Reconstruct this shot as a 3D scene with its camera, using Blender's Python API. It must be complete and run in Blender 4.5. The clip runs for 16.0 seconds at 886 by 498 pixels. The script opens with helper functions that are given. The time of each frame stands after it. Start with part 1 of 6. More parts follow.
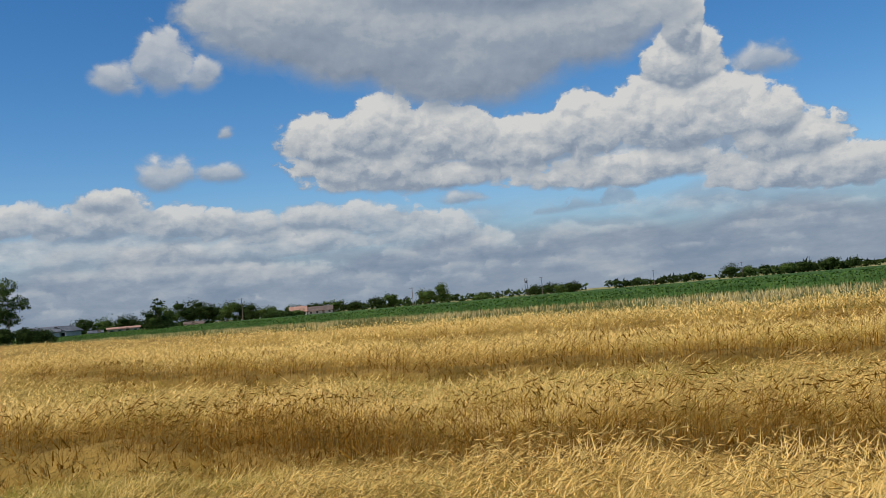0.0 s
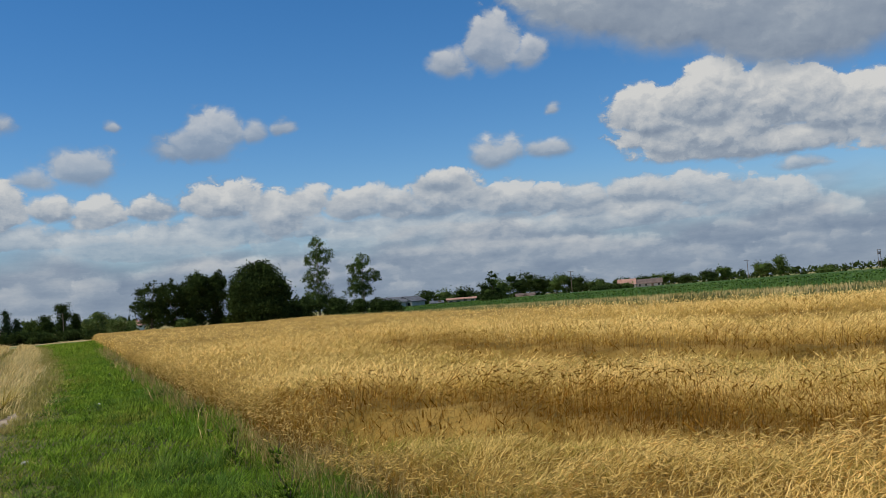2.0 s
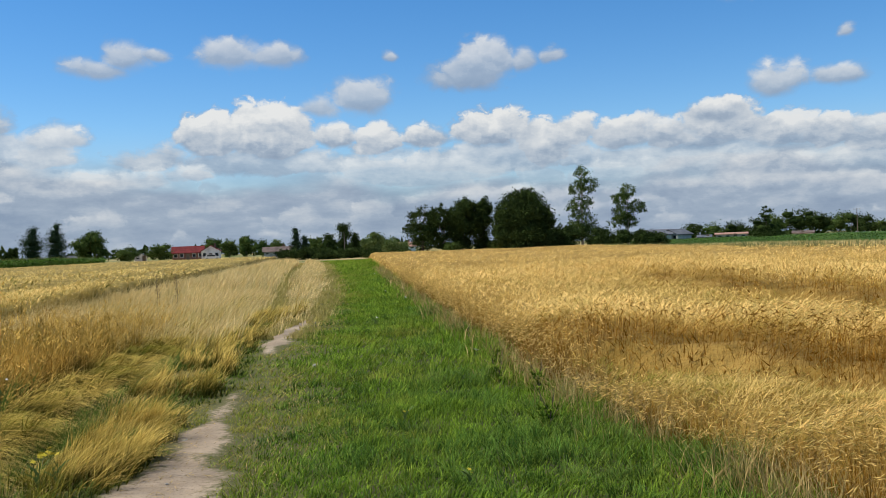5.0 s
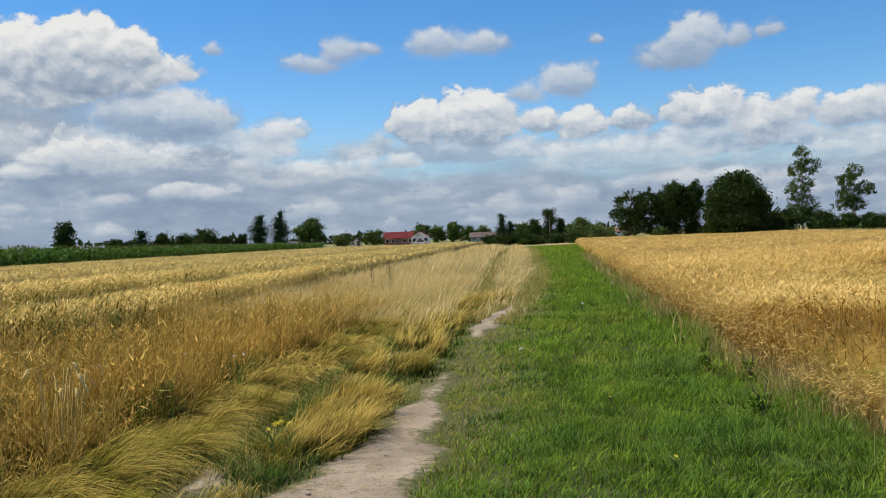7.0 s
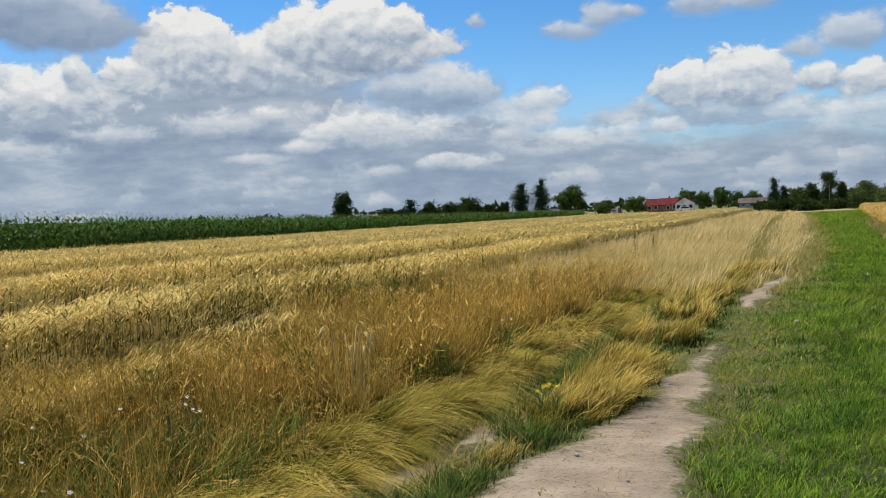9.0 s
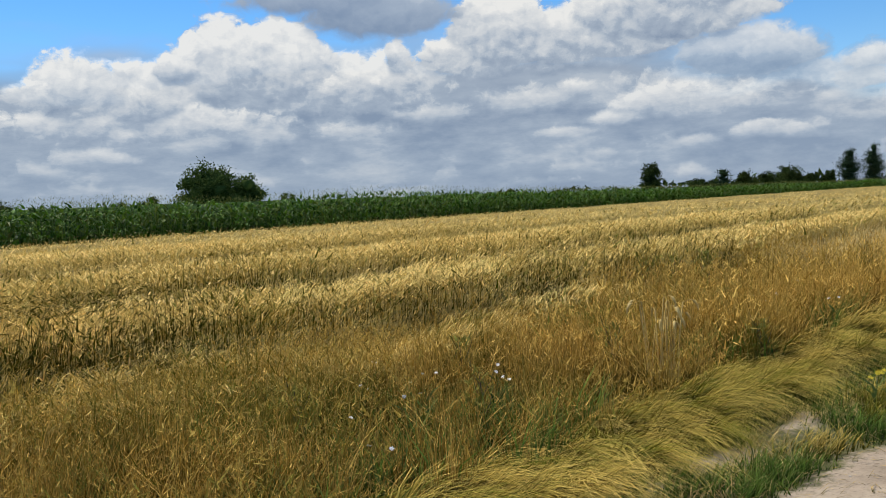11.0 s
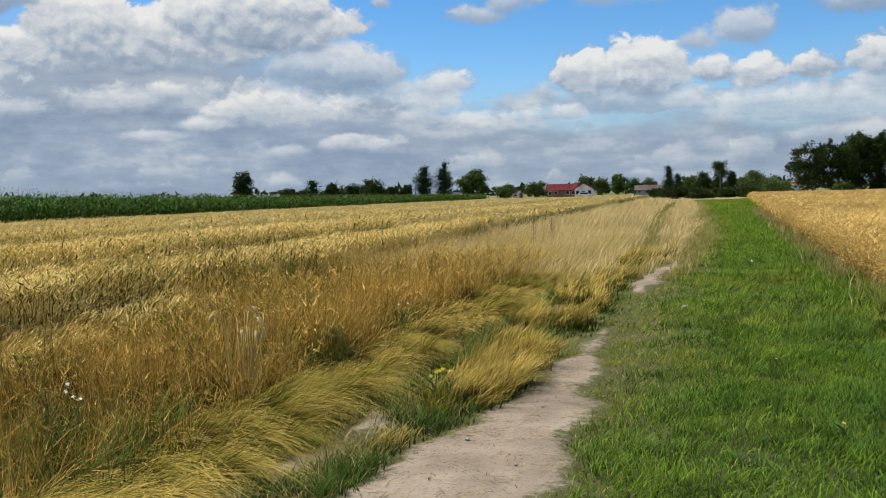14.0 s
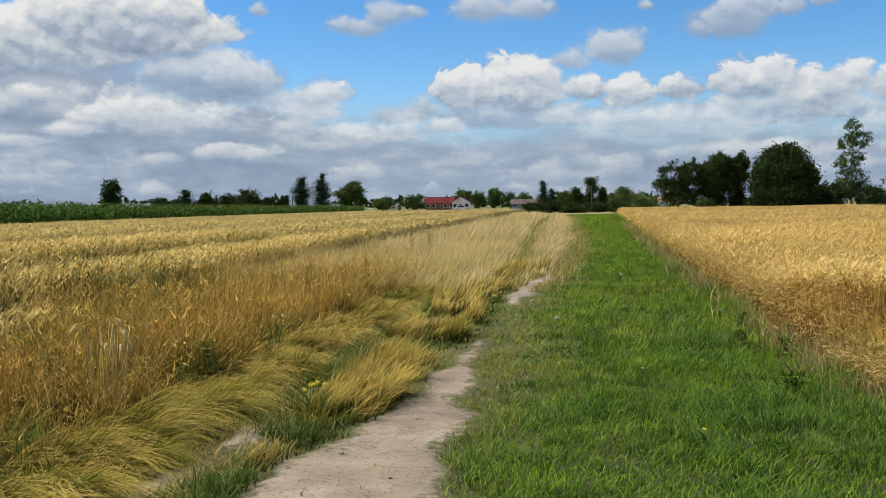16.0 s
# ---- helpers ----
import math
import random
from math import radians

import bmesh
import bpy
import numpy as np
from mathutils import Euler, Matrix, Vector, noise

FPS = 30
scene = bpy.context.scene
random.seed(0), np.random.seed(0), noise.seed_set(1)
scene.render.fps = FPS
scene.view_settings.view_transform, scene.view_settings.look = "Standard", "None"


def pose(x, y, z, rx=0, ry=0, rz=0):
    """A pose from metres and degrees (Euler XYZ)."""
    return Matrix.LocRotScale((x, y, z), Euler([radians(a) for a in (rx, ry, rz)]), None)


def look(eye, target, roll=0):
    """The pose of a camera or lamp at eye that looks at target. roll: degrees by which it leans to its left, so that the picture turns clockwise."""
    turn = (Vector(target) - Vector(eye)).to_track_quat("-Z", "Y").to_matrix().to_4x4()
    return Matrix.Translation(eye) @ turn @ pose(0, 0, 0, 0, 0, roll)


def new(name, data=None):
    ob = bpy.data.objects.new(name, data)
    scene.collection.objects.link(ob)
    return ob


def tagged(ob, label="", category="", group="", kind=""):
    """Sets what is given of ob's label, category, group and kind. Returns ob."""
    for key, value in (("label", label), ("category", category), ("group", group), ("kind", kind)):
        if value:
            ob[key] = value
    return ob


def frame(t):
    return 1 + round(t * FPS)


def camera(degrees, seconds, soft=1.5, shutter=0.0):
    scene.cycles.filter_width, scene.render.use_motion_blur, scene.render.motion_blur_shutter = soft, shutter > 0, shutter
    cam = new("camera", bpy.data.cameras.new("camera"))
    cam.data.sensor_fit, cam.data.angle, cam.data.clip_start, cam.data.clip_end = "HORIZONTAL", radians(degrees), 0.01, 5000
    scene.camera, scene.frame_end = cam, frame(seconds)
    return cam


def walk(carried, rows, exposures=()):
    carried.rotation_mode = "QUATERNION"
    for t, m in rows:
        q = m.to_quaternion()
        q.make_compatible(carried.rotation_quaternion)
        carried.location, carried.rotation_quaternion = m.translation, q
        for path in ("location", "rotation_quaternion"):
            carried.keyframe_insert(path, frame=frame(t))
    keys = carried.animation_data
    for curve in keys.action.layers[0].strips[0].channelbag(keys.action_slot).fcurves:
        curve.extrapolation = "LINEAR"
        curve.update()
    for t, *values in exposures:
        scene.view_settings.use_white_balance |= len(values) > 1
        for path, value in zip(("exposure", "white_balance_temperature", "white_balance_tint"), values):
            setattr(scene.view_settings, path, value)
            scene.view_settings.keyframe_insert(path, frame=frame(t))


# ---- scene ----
cam = camera(51.6, 16.0, soft=0.8)
PATH = [
    (0, (0.342, 0.556, 1.550), (7.026, 7.973, 2.113), -5.03),
    (0.5, (0.271, 0.540, 1.550), (6.336, 8.471, 2.111), -5.18),
    (1, (0.185, 0.434, 1.566), (5.539, 8.860, 2.144), -4.74),
    (1.5, (0.090, 0.295, 1.586), (4.415, 9.292, 2.178), -5.02),
    (2, (0.028, 0.255, 1.598), (3.712, 9.534, 2.163), -4.64),
    (2.5, (-0.002, 0.248, 1.601), (3.242, 9.703, 1.893), -3.60),
    (3, (-0.007, 0.248, 1.588), (3.041, 9.771, 1.722), -3.42),
    (3.5, (-0.034, 0.182, 1.606), (2.063, 9.959, 1.744), -3.50),
    (4, (-0.010, 0.097, 1.613), (1.323, 10.007, 1.713), -2.96),
    (4.2, (-0.019, 0.089, 1.616), (1.195, 10.015, 1.688), -2.72),
    (6.5, (-0.041, -0.008, 1.612), (-0.520, 9.980, 1.487), -2.19),
    (7, (-0.039, -0.088, 1.627), (-1.388, 9.819, 1.515), -2.28),
    (7.5, (-0.044, -0.119, 1.629), (-2.145, 9.658, 1.539), -2.43),
    (8, (-0.058, -0.173, 1.631), (-3.024, 9.377, 1.500), -2.16),
    (8.5, (-0.072, -0.176, 1.630), (-3.596, 9.178, 1.356), -2.23),
    (9, (-0.054, -0.223, 1.635), (-4.121, 8.906, 1.290), -2.65),
    (9.5, (-0.109, -0.208, 1.627), (-5.394, 8.274, 1.275), -2.73),
    (9.7, (-0.114, -0.213, 1.628), (-5.945, 7.904, 1.285), -3.24),
    (11.8, (-0.078, -0.150, 1.636), (-6.956, 7.091, 1.149), -3.16),
    (12, (-0.071, -0.150, 1.640), (-6.498, 7.492, 1.127), -3.15),
    (12.5, (-0.053, -0.153, 1.644), (-5.251, 8.369, 1.078), -2.13),
    (13, (-0.028, -0.134, 1.639), (-4.034, 9.005, 1.010), -1.84),
    (13.5, (-0.021, -0.137, 1.644), (-3.278, 9.297, 1.041), -1.34),
    (14, (-0.007, -0.182, 1.653), (-3.086, 9.313, 1.076), -1.68),
    (14.5, (-0.018, -0.158, 1.643), (-2.896, 9.403, 1.111), -1.63),
    (15, (-0.008, -0.170, 1.650), (-2.517, 9.496, 1.155), -1.66),
    (15.5, (0.001, -0.168, 1.648), (-2.246, 9.563, 1.174), -1.59),
    (16, (0.003, -0.160, 1.647), (-1.787, 9.666, 1.172), -0.91),
]
walk(cam, [(t, look(eye, target, roll)) for t, eye, target, roll in PATH], [(0, -0.38), (1.5, -0.44), (2.5, -0.33), (3.5, -0.10), (6, -0.02), (16, -0.02)])

# ---- node helpers ----
def node(tree, kind, out=0, props=(), **inputs):
    """A node with its inputs set by index (i0, i1 ...) to values or sockets; returns one of its outputs."""
    n = tree.nodes.new(kind)
    for key, value in props:
        if key == "operation":
            n.operation = value
        elif key == "clamp":
            n.use_clamp = value
        elif key == "dims":
            n.noise_dimensions = value
        elif key == "interp":
            n.interpolation_type, n.clamp = value, value == "LINEAR"
        elif key == "type":
            n.data_type = value
        elif key == "feature":
            n.feature = value
    for key, value in inputs.items():
        slot = n.inputs[int(key[1:])]
        if isinstance(value, bpy.types.NodeSocket):
            tree.links.new(value, slot)
        else:
            slot.default_value = value
    return n.outputs[out]


def calc(tree, op, a, b=0.0, c=0.0, clamp=False):
    return node(tree, "ShaderNodeMath", 0, (("operation", op), ("clamp", clamp)), i0=a, i1=b, i2=c)


def vec(tree, op, a, b=(0, 0, 0), c=(0, 0, 0), out=0):
    return node(tree, "ShaderNodeVectorMath", out, (("operation", op),), i0=a, i1=b, i2=c)


def ramp_between(tree, x, lo, hi, to_lo=0.0, to_hi=1.0, smooth=True):
    return node(tree, "ShaderNodeMapRange", 0, (("interp", "SMOOTHSTEP" if smooth else "LINEAR"),), i0=x, i1=lo, i2=hi, i3=to_lo, i4=to_hi)


def blend(tree, fac, a, b):
    n = tree.nodes.new("ShaderNodeMix")
    n.data_type = "RGBA"
    for slot, value in ((n.inputs[0], fac), (n.inputs[6], a), (n.inputs[7], b)):
        if isinstance(value, bpy.types.NodeSocket):
            tree.links.new(value, slot)
        else:
            slot.default_value = (*value, 1) if isinstance(value, tuple) and len(value) == 3 else value
    return n.outputs[2]


def grain(tree, at, scale, detail=3.0, rough=0.5, dims="3D"):
    return node(tree, "ShaderNodeTexNoise", 0, (("dims", dims),), i0=at, i2=scale, i3=detail, i4=rough)


# ---- sun and sky ----
SUN_AZ, SUN_EL = -85.0, 56.0  # degrees to the right of straight ahead, and up
sun = new("sun", bpy.data.lights.new("sun", "SUN"))
sun.data.energy, sun.data.angle, sun.data.color = 5.0, radians(0.6), (1.0, 0.94, 0.84)
sun_way = Vector((math.sin(radians(SUN_AZ)) * math.cos(radians(SUN_EL)), math.cos(radians(SUN_AZ)) * math.cos(radians(SUN_EL)), math.sin(radians(SUN_EL))))
sun.matrix_world = look(sun_way * 100, (0, 0, 0))

# cumulus over the fields: each puff is azimuth, elevation, half width and half height in degrees
OVERHEAD_CLOUD = [(32.7, 17.9, 4.7, 3.8), (38.1, 16.7, 5.7, 4.1), (44.6, 15.3, 6.2, 4.9), (51.4, 16, 5.7, 3.4), (48.7, 20.1, 11.4, 4.1)]
TOWER_CLOUD = [(35.2, 10.1, 2.3, 1.6), (38.7, 10.6, 2, 2.1), (37.5, 8.6, 4, 1.4), (42.8, 9.8, 2.5, 2), (47.4, 8.9, 3.2, 1.8), (51.6, 9.4, 2.1, 2.1), (57.5, 9.5, 3.9, 2.5), (62.8, 8.9, 1.4, 1.6), (63.1, 7.5, 2.8, 1.6), (57.8, 12.6, 2, 2), (58, 14.9, 1, 2.3), (42.3, 7.6, 7.7, 1), (54.3, 6.8, 5.9, 1.2), (63.9, 5.6, 4.4, 1.5), (67.4, 5.4, 1.7, 1.4)]
SMALL_PUFFS = [(25.8, 15.3, 1.6, 1.9), (23.3, 14.5, 1.4, 1.1), (28, 14.6, 1.2, 1.1), (29.1, 11.2, 0.7, 0.5), (25.6, 8.7, 1.7, 1.1), (28.4, 8.8, 1.7, 0.7), (62, 12.2, 1.9, 1), (43.4, 6.2, 1.6, 0.5)]
EAST_PUFFS = [(49.7, 3.4, 1.7, 0.8), (52.4, 3.3, 1.4, 0.4), (55.1, 4.4, 2.2, 0.8), (55.2, 3.5, 1.3, 0.4), (59.9, 2.7, 1.8, 0.5), (57.2, 2, 1.1, 0.3), (64.5, 2.9, 1.5, 0.3), (66.6, 3.3, 1.4, 0.5)]
EAST_BANK = [(22.1, 7.2, 1.9, 0.9), (25.7, 5.7, 2.8, 1.2), (30.2, 5.5, 2, 0.9), (34, 5.7, 1.7, 1), (37.6, 5.2, 2.3, 1.2), (41.4, 4.3, 2.3, 1.3), (44.4, 3.2, 1.8, 1.2), (17.2, 6.2, 2, 1.1), (21.1, 5.9, 2.5, 1.1), (30.4, 4, 11.7, 0.9)]
LOW_EAST = [(18.8, 3.2, 3.3, 0.8), (24.5, 2.9, 4, 0.9), (31.6, 2.2, 3.7, 0.9), (36.4, 1.6, 2.4, 0.7)]
HIGH_PUFFS = [(-7.5, 11.7, 2, 1.2), (-4.9, 11.7, 1.6, 0.9), (2.3, 11.7, 0.5, 0.4), (7.1, 10.3, 2.3, 1.3), (8.2, 11, 1.9, 1.5), (10.5, 11.1, 1.1, 0.9), (12.3, 11.3, 0.8, 0.6), (-2.2, 8.7, 1.4, 0.8), (0.4, 9.1, 1.7, 1.3), (25.8, 8.7, 1.5, 1), (28.4, 8.9, 1.7, 0.6), (-21.1, 11.8, 0.6, 0.5), (-15.3, 10.8, 1.6, 0.8), (-13.7, 11.5, 1.4, 1), (-12, 11.7, 0.9, 0.5)]
LONG_BANK = [(-8.8, 6.9, 1.8, 1.6), (-5.4, 6.9, 2.5, 1.9), (-1.3, 6.8, 1.4, 0.8), (1.1, 6.4, 1.4, 1.1), (4.1, 6.6, 1.6, 0.8), (8.4, 6.9, 2.5, 1.3), (11.6, 5.7, 1.4, 1.7), (13.4, 6.5, 1.4, 1.2), (16.3, 6.2, 1.8, 1.1), (22.3, 6.5, 2.2, 1.4), (19, 5.8, 1.4, 0.8), (25, 5.9, 1.8, 1), (28, 5.4, 1.4, 1.1), (30.8, 4.9, 1.7, 0.9), (34.3, 4.6, 2, 1.5)]
LOW_BANK = [(-3.2, 5.1, 1.3, 0.7), (-10.8, 4.6, 1, 0.8), (9.1, 5.6, 2.5, 1), (21, 4.6, 2.4, 1), (-12.3, 4.3, 1.9, 0.8), (3.7, 4.3, 5.5, 1.3), (16.4, 3.9, 3.5, 0.9), (26.6, 2.7, 3.3, 0.9), (32.3, 2.2, 3.9, 1), (8.9, 2.8, 7.3, 0.7), (24.1, 2.4, 4.2, 0.9)]
WEST_TOP = [(-31.9, 10.8, 1.8, 1.8), (-28.7, 11.2, 2.1, 2.1), (-25.8, 11.4, 1.6, 1.3), (-31.1, 9.5, 3.9, 1.8)]
WEST_DULL = [(-25.3, 7.8, 2.9, 1.7), (-22, 7.5, 2.1, 1.3), (-12.1, 5.5, 2.3, 1), (-24.2, 7.4, 3.4, 1.8), (-35.9, 5.7, 4.8, 1.1)]
WEST_MID = [(-17.8, 6.7, 2, 1), (-18.1, 5.7, 2, 1), (-29.5, 5.3, 2.1, 1.1), (-25.8, 5.1, 2.5, 0.9), (-15.8, 4, 1.7, 1), (-12.5, 4.2, 1.6, 0.7), (-9.9, 4.7, 1, 0.6), (-22.9, 3.4, 2.6, 0.5), (-32.2, 4.6, 1.8, 0.6)]
FAR_WEST = [(-67.1, 7.1, 1.3, 0.9), (-64.4, 7.3, 2, 2), (-60.6, 7.1, 2.1, 1.9), (-58.6, 8.7, 1.1, 1.2), (-55.8, 8.6, 2.3, 2.5), (-52.3, 8.2, 2.6, 2.6), (-48, 7.1, 2.8, 2), (-45.1, 8.9, 0.7, 1.2), (-46.3, 7.4, 3.1, 1.4), (-60.4, 5.4, 7.2, 1.2)]
NEAR_WEST = [(-40.2, 8.7, 3.5, 1.4), (-39.1, 10.2, 2.4, 2.2), (-35, 9.2, 2.7, 1.8), (-31.4, 9.6, 3.8, 2.1), (-28.1, 10.3, 4.4, 1.8)]
BANK_FILL = [(-5, 5.2, 7, 1.0), (8, 5.0, 8, 1.1), (21, 4.6, 8, 1.1), (31, 4.0, 7, 1.0), (44, 8.0, 8, 1.2), (57, 7.4, 7, 1.4), (-55, 6.6, 9, 1.5), (-29, 9.6, 4, 1.4), (-36, 8.4, 5, 1.2), (-24, 6.0, 7, 1.4)]
GREY_WEST = [(-46.3, 11.6, 4.2, 2.1), (-50.1, 12.7, 4.5, 1.5), (-54.8, 13.8, 4.3, 0.8)]
WEST_LOW = [(-34.3, 6.4, 1.2, 0.6), (-26.8, 5.2, 4.5, 1.2), (-19.5, 4.5, 2, 0.9), (-57.6, 4.4, 2.1, 0.8), (-53.9, 4.6, 2.5, 0.9), (-48.3, 4.6, 2.3, 0.7), (-43.4, 5.5, 2.6, 0.7), (-35.2, 4, 2.1, 0.5), (-32.9, 2.5, 1, 0.5), (-23.6, 3.2, 2, 0.6), (-27.4, 3, 1.5, 0.4), (-63.4, 3.6, 2.3, 0.6)]


world = bpy.data.worlds.new("sky")
scene.world = world
world.use_nodes = True
w = world.node_tree
w.nodes.clear()
sky = w.nodes.new("ShaderNodeTexSky")
sky.sky_type, sky.sun_disc, sky.sun_elevation, sky.sun_rotation = "NISHITA", False, radians(SUN_EL), radians(SUN_AZ)
sky.altitude, sky.air_density, sky.dust_density, sky.ozone_density = 100.0, 1.0, 0.0, 5.0
way = node(w, "ShaderNodeTexCoord", 0)
parts = w.nodes.new("ShaderNodeSeparateXYZ")
w.links.new(way, parts.inputs[0])
az = calc(w, "MULTIPLY", calc(w, "ARCTAN2", parts.outputs[0], parts.outputs[1]), 180 / math.pi)
el = calc(w, "MULTIPLY", calc(w, "ARCSINE", parts.outputs[2]), 180 / math.pi)
spot = node(w, "ShaderNodeCombineXYZ", 0, i0=az, i1=el, i2=0.0)


def billow(at):
    """Rounded swellings of cumulus with frayed rims, about -0.5..0.5: large cells, smaller ones on them, and wisps."""
    flat = vec(w, "MULTIPLY", at, (1.0, 1.35, 0.0))
    bend = node(w, "ShaderNodeTexNoise", 1, (("dims", "2D"),), i0=flat, i2=0.7, i3=4.0, i4=0.6)
    flat = vec(w, "MULTIPLY_ADD", bend, (1.5, 1.5, 0), flat)
    cells = None
    for size, gain in ((0.55, 0.46), (1.25, 0.24)):
        d = node(w, "ShaderNodeTexVoronoi", 0, (("feature", "SMOOTH_F1"),), i0=flat, i2=size, i3=0.0, i4=0.5, i6=0.5)
        d = calc(w, "MULTIPLY_ADD", d, -2.0 * gain, gain)
        cells = d if cells is None else calc(w, "ADD", cells, d)
    fine = grain(w, flat, 1.3, 6.0, 0.6, "2D")
    return calc(w, "ADD", cells, calc(w, "MULTIPLY_ADD", fine, 0.9, -0.45))


relief = billow(spot)
shade = calc(w, "SUBTRACT", relief, billow(vec(w, "ADD", spot, (-0.22, 0.5, 0))))
warp = node(w, "ShaderNodeTexNoise", 1, (("dims", "2D"),), i0=vec(w, "MULTIPLY", spot, (1.0, 1.5, 0.0)), i2=0.3, i3=2.0, i4=0.5)
at = vec(w, "ADD", spot, vec(w, "MULTIPLY", vec(w, "SUBTRACT", warp, (0.5, 0.5, 0.5)), (1.3, 0.6, 0)))
flow = grain(w, vec(w, "MULTIPLY", spot, (0.10, 0.30, 0)), 1.0, 3.0, 0.5, "2D")

# a thin grey-blue veil of far cloud towards the horizon, reaching higher in the west
reach = ramp_between(w, az, -12.0, -34.0, 6.0, 10.5)
veil = ramp_between(w, calc(w, "SUBTRACT", calc(w, "MULTIPLY_ADD", flow, -5.0, calc(w, "ADD", el, 2.5)), reach), 0.8, -3.0)
light = calc(w, "MULTIPLY_ADD", flow, 1.0, -0.25)

# scattered cloud round the rest of the sky
away = calc(w, "MAXIMUM", ramp_between(w, calc(w, "ABSOLUTE", az), 72.0, 95.0), ramp_between(w, el, 22.0, 32.0))
spread = grain(w, vec(w, "MULTIPLY", spot, (0.035, 0.07, 0)), 1.0, 3.0, 0.5, "2D")
veil = calc(w, "MAXIMUM", veil, calc(w, "MULTIPLY", away, ramp_between(w, spread, 0.46, 0.60)))


def lay(m, bright):
    """One more cloud in front of those already there."""
    global veil, light
    light = calc(w, "MULTIPLY_ADD", calc(w, "SUBTRACT", bright, light), m, light)
    veil = calc(w, "MAXIMUM", veil, m)


# rows of far cumulus with flat bases, one behind the other
for k, (base, tall, gap) in enumerate(((0.7, 0.9, 0.42), (1.5, 1.2, 0.42), (2.4, 1.5, 0.45), (3.4, 1.7, 0.47), (4.6, 1.9, 0.50))):
    line = grain(w, node(w, "ShaderNodeCombineXYZ", 0, i0=calc(w, "MULTIPLY_ADD", relief, 1.2, az), i1=61.3 * k + 9.0, i2=0.0), 0.20 - 0.02 * k, 3.0, 0.55, "2D")
    top = calc(w, "MULTIPLY_ADD", calc(w, "SUBTRACT", line, gap), tall * 5.0, calc(w, "MULTIPLY", relief, 0.22 + 0.09 * k))
    up = calc(w, "SUBTRACT", calc(w, "MULTIPLY_ADD", flow, 1.6, calc(w, "ADD", el, -0.8)), base)
    inside = calc(w, "SUBTRACT", calc(w, "MINIMUM", top, tall * 2.2), up)
    m = calc(w, "MULTIPLY", ramp_between(w, inside, 0.0, 0.5 + 0.1 * k), ramp_between(w, up, -0.3, 0.25))
    bright = calc(w, "MULTIPLY_ADD", shade, 0.3, calc(w, "MINIMUM", calc(w, "MULTIPLY_ADD", calc(w, "DIVIDE", up, tall), 1.0, 0.18), 0.86))
    lay(calc(w, "MULTIPLY", m, 0.7), bright)

# the nearer clouds, far ones first; (puffs, opacity, added brightness, softness of the rim)
CLOUDS = ((OVERHEAD_CLOUD, 1.0, -0.04, 2.6), (TOWER_CLOUD, 1.0, 0.08, 1.0), (SMALL_PUFFS, 0.85, -0.02, 2.0), (EAST_PUFFS, 0.6, -0.08, 1.8), (EAST_BANK, 0.92, 0.0, 1.3), (LOW_EAST, 0.7, -0.05, 1.4), (HIGH_PUFFS, 0.82, -0.06, 2.2),
          (LONG_BANK, 0.96, 0.06, 1.1), (LOW_BANK, 0.8, 0.04, 2.2), (WEST_TOP, 1.0, 0.06, 1.1), (WEST_DULL, 0.9, -0.14, 2.0), (WEST_MID, 0.9, 0.10, 1.7), (FAR_WEST, 0.98, 0.04, 1.2), (NEAR_WEST, 1.0, 0.06, 1.1), (BANK_FILL, 0.85, -0.12, 1.6), (GREY_WEST, 0.95, -0.30, 2.6), (WEST_LOW, 0.75, 0.06, 2.4))
row = [(v - b + (30 if puffs in (OVERHEAD_CLOUD, GREY_WEST) else -9 if puffs in (WEST_DULL, BANK_FILL) else 0), u, v, a, b, opacity, gain, soft) for puffs, opacity, gain, soft in CLOUDS for u, v, a, b in puffs]
sides = w.nodes.new("ShaderNodeSeparateXYZ")
w.links.new(at, sides.inputs[0])


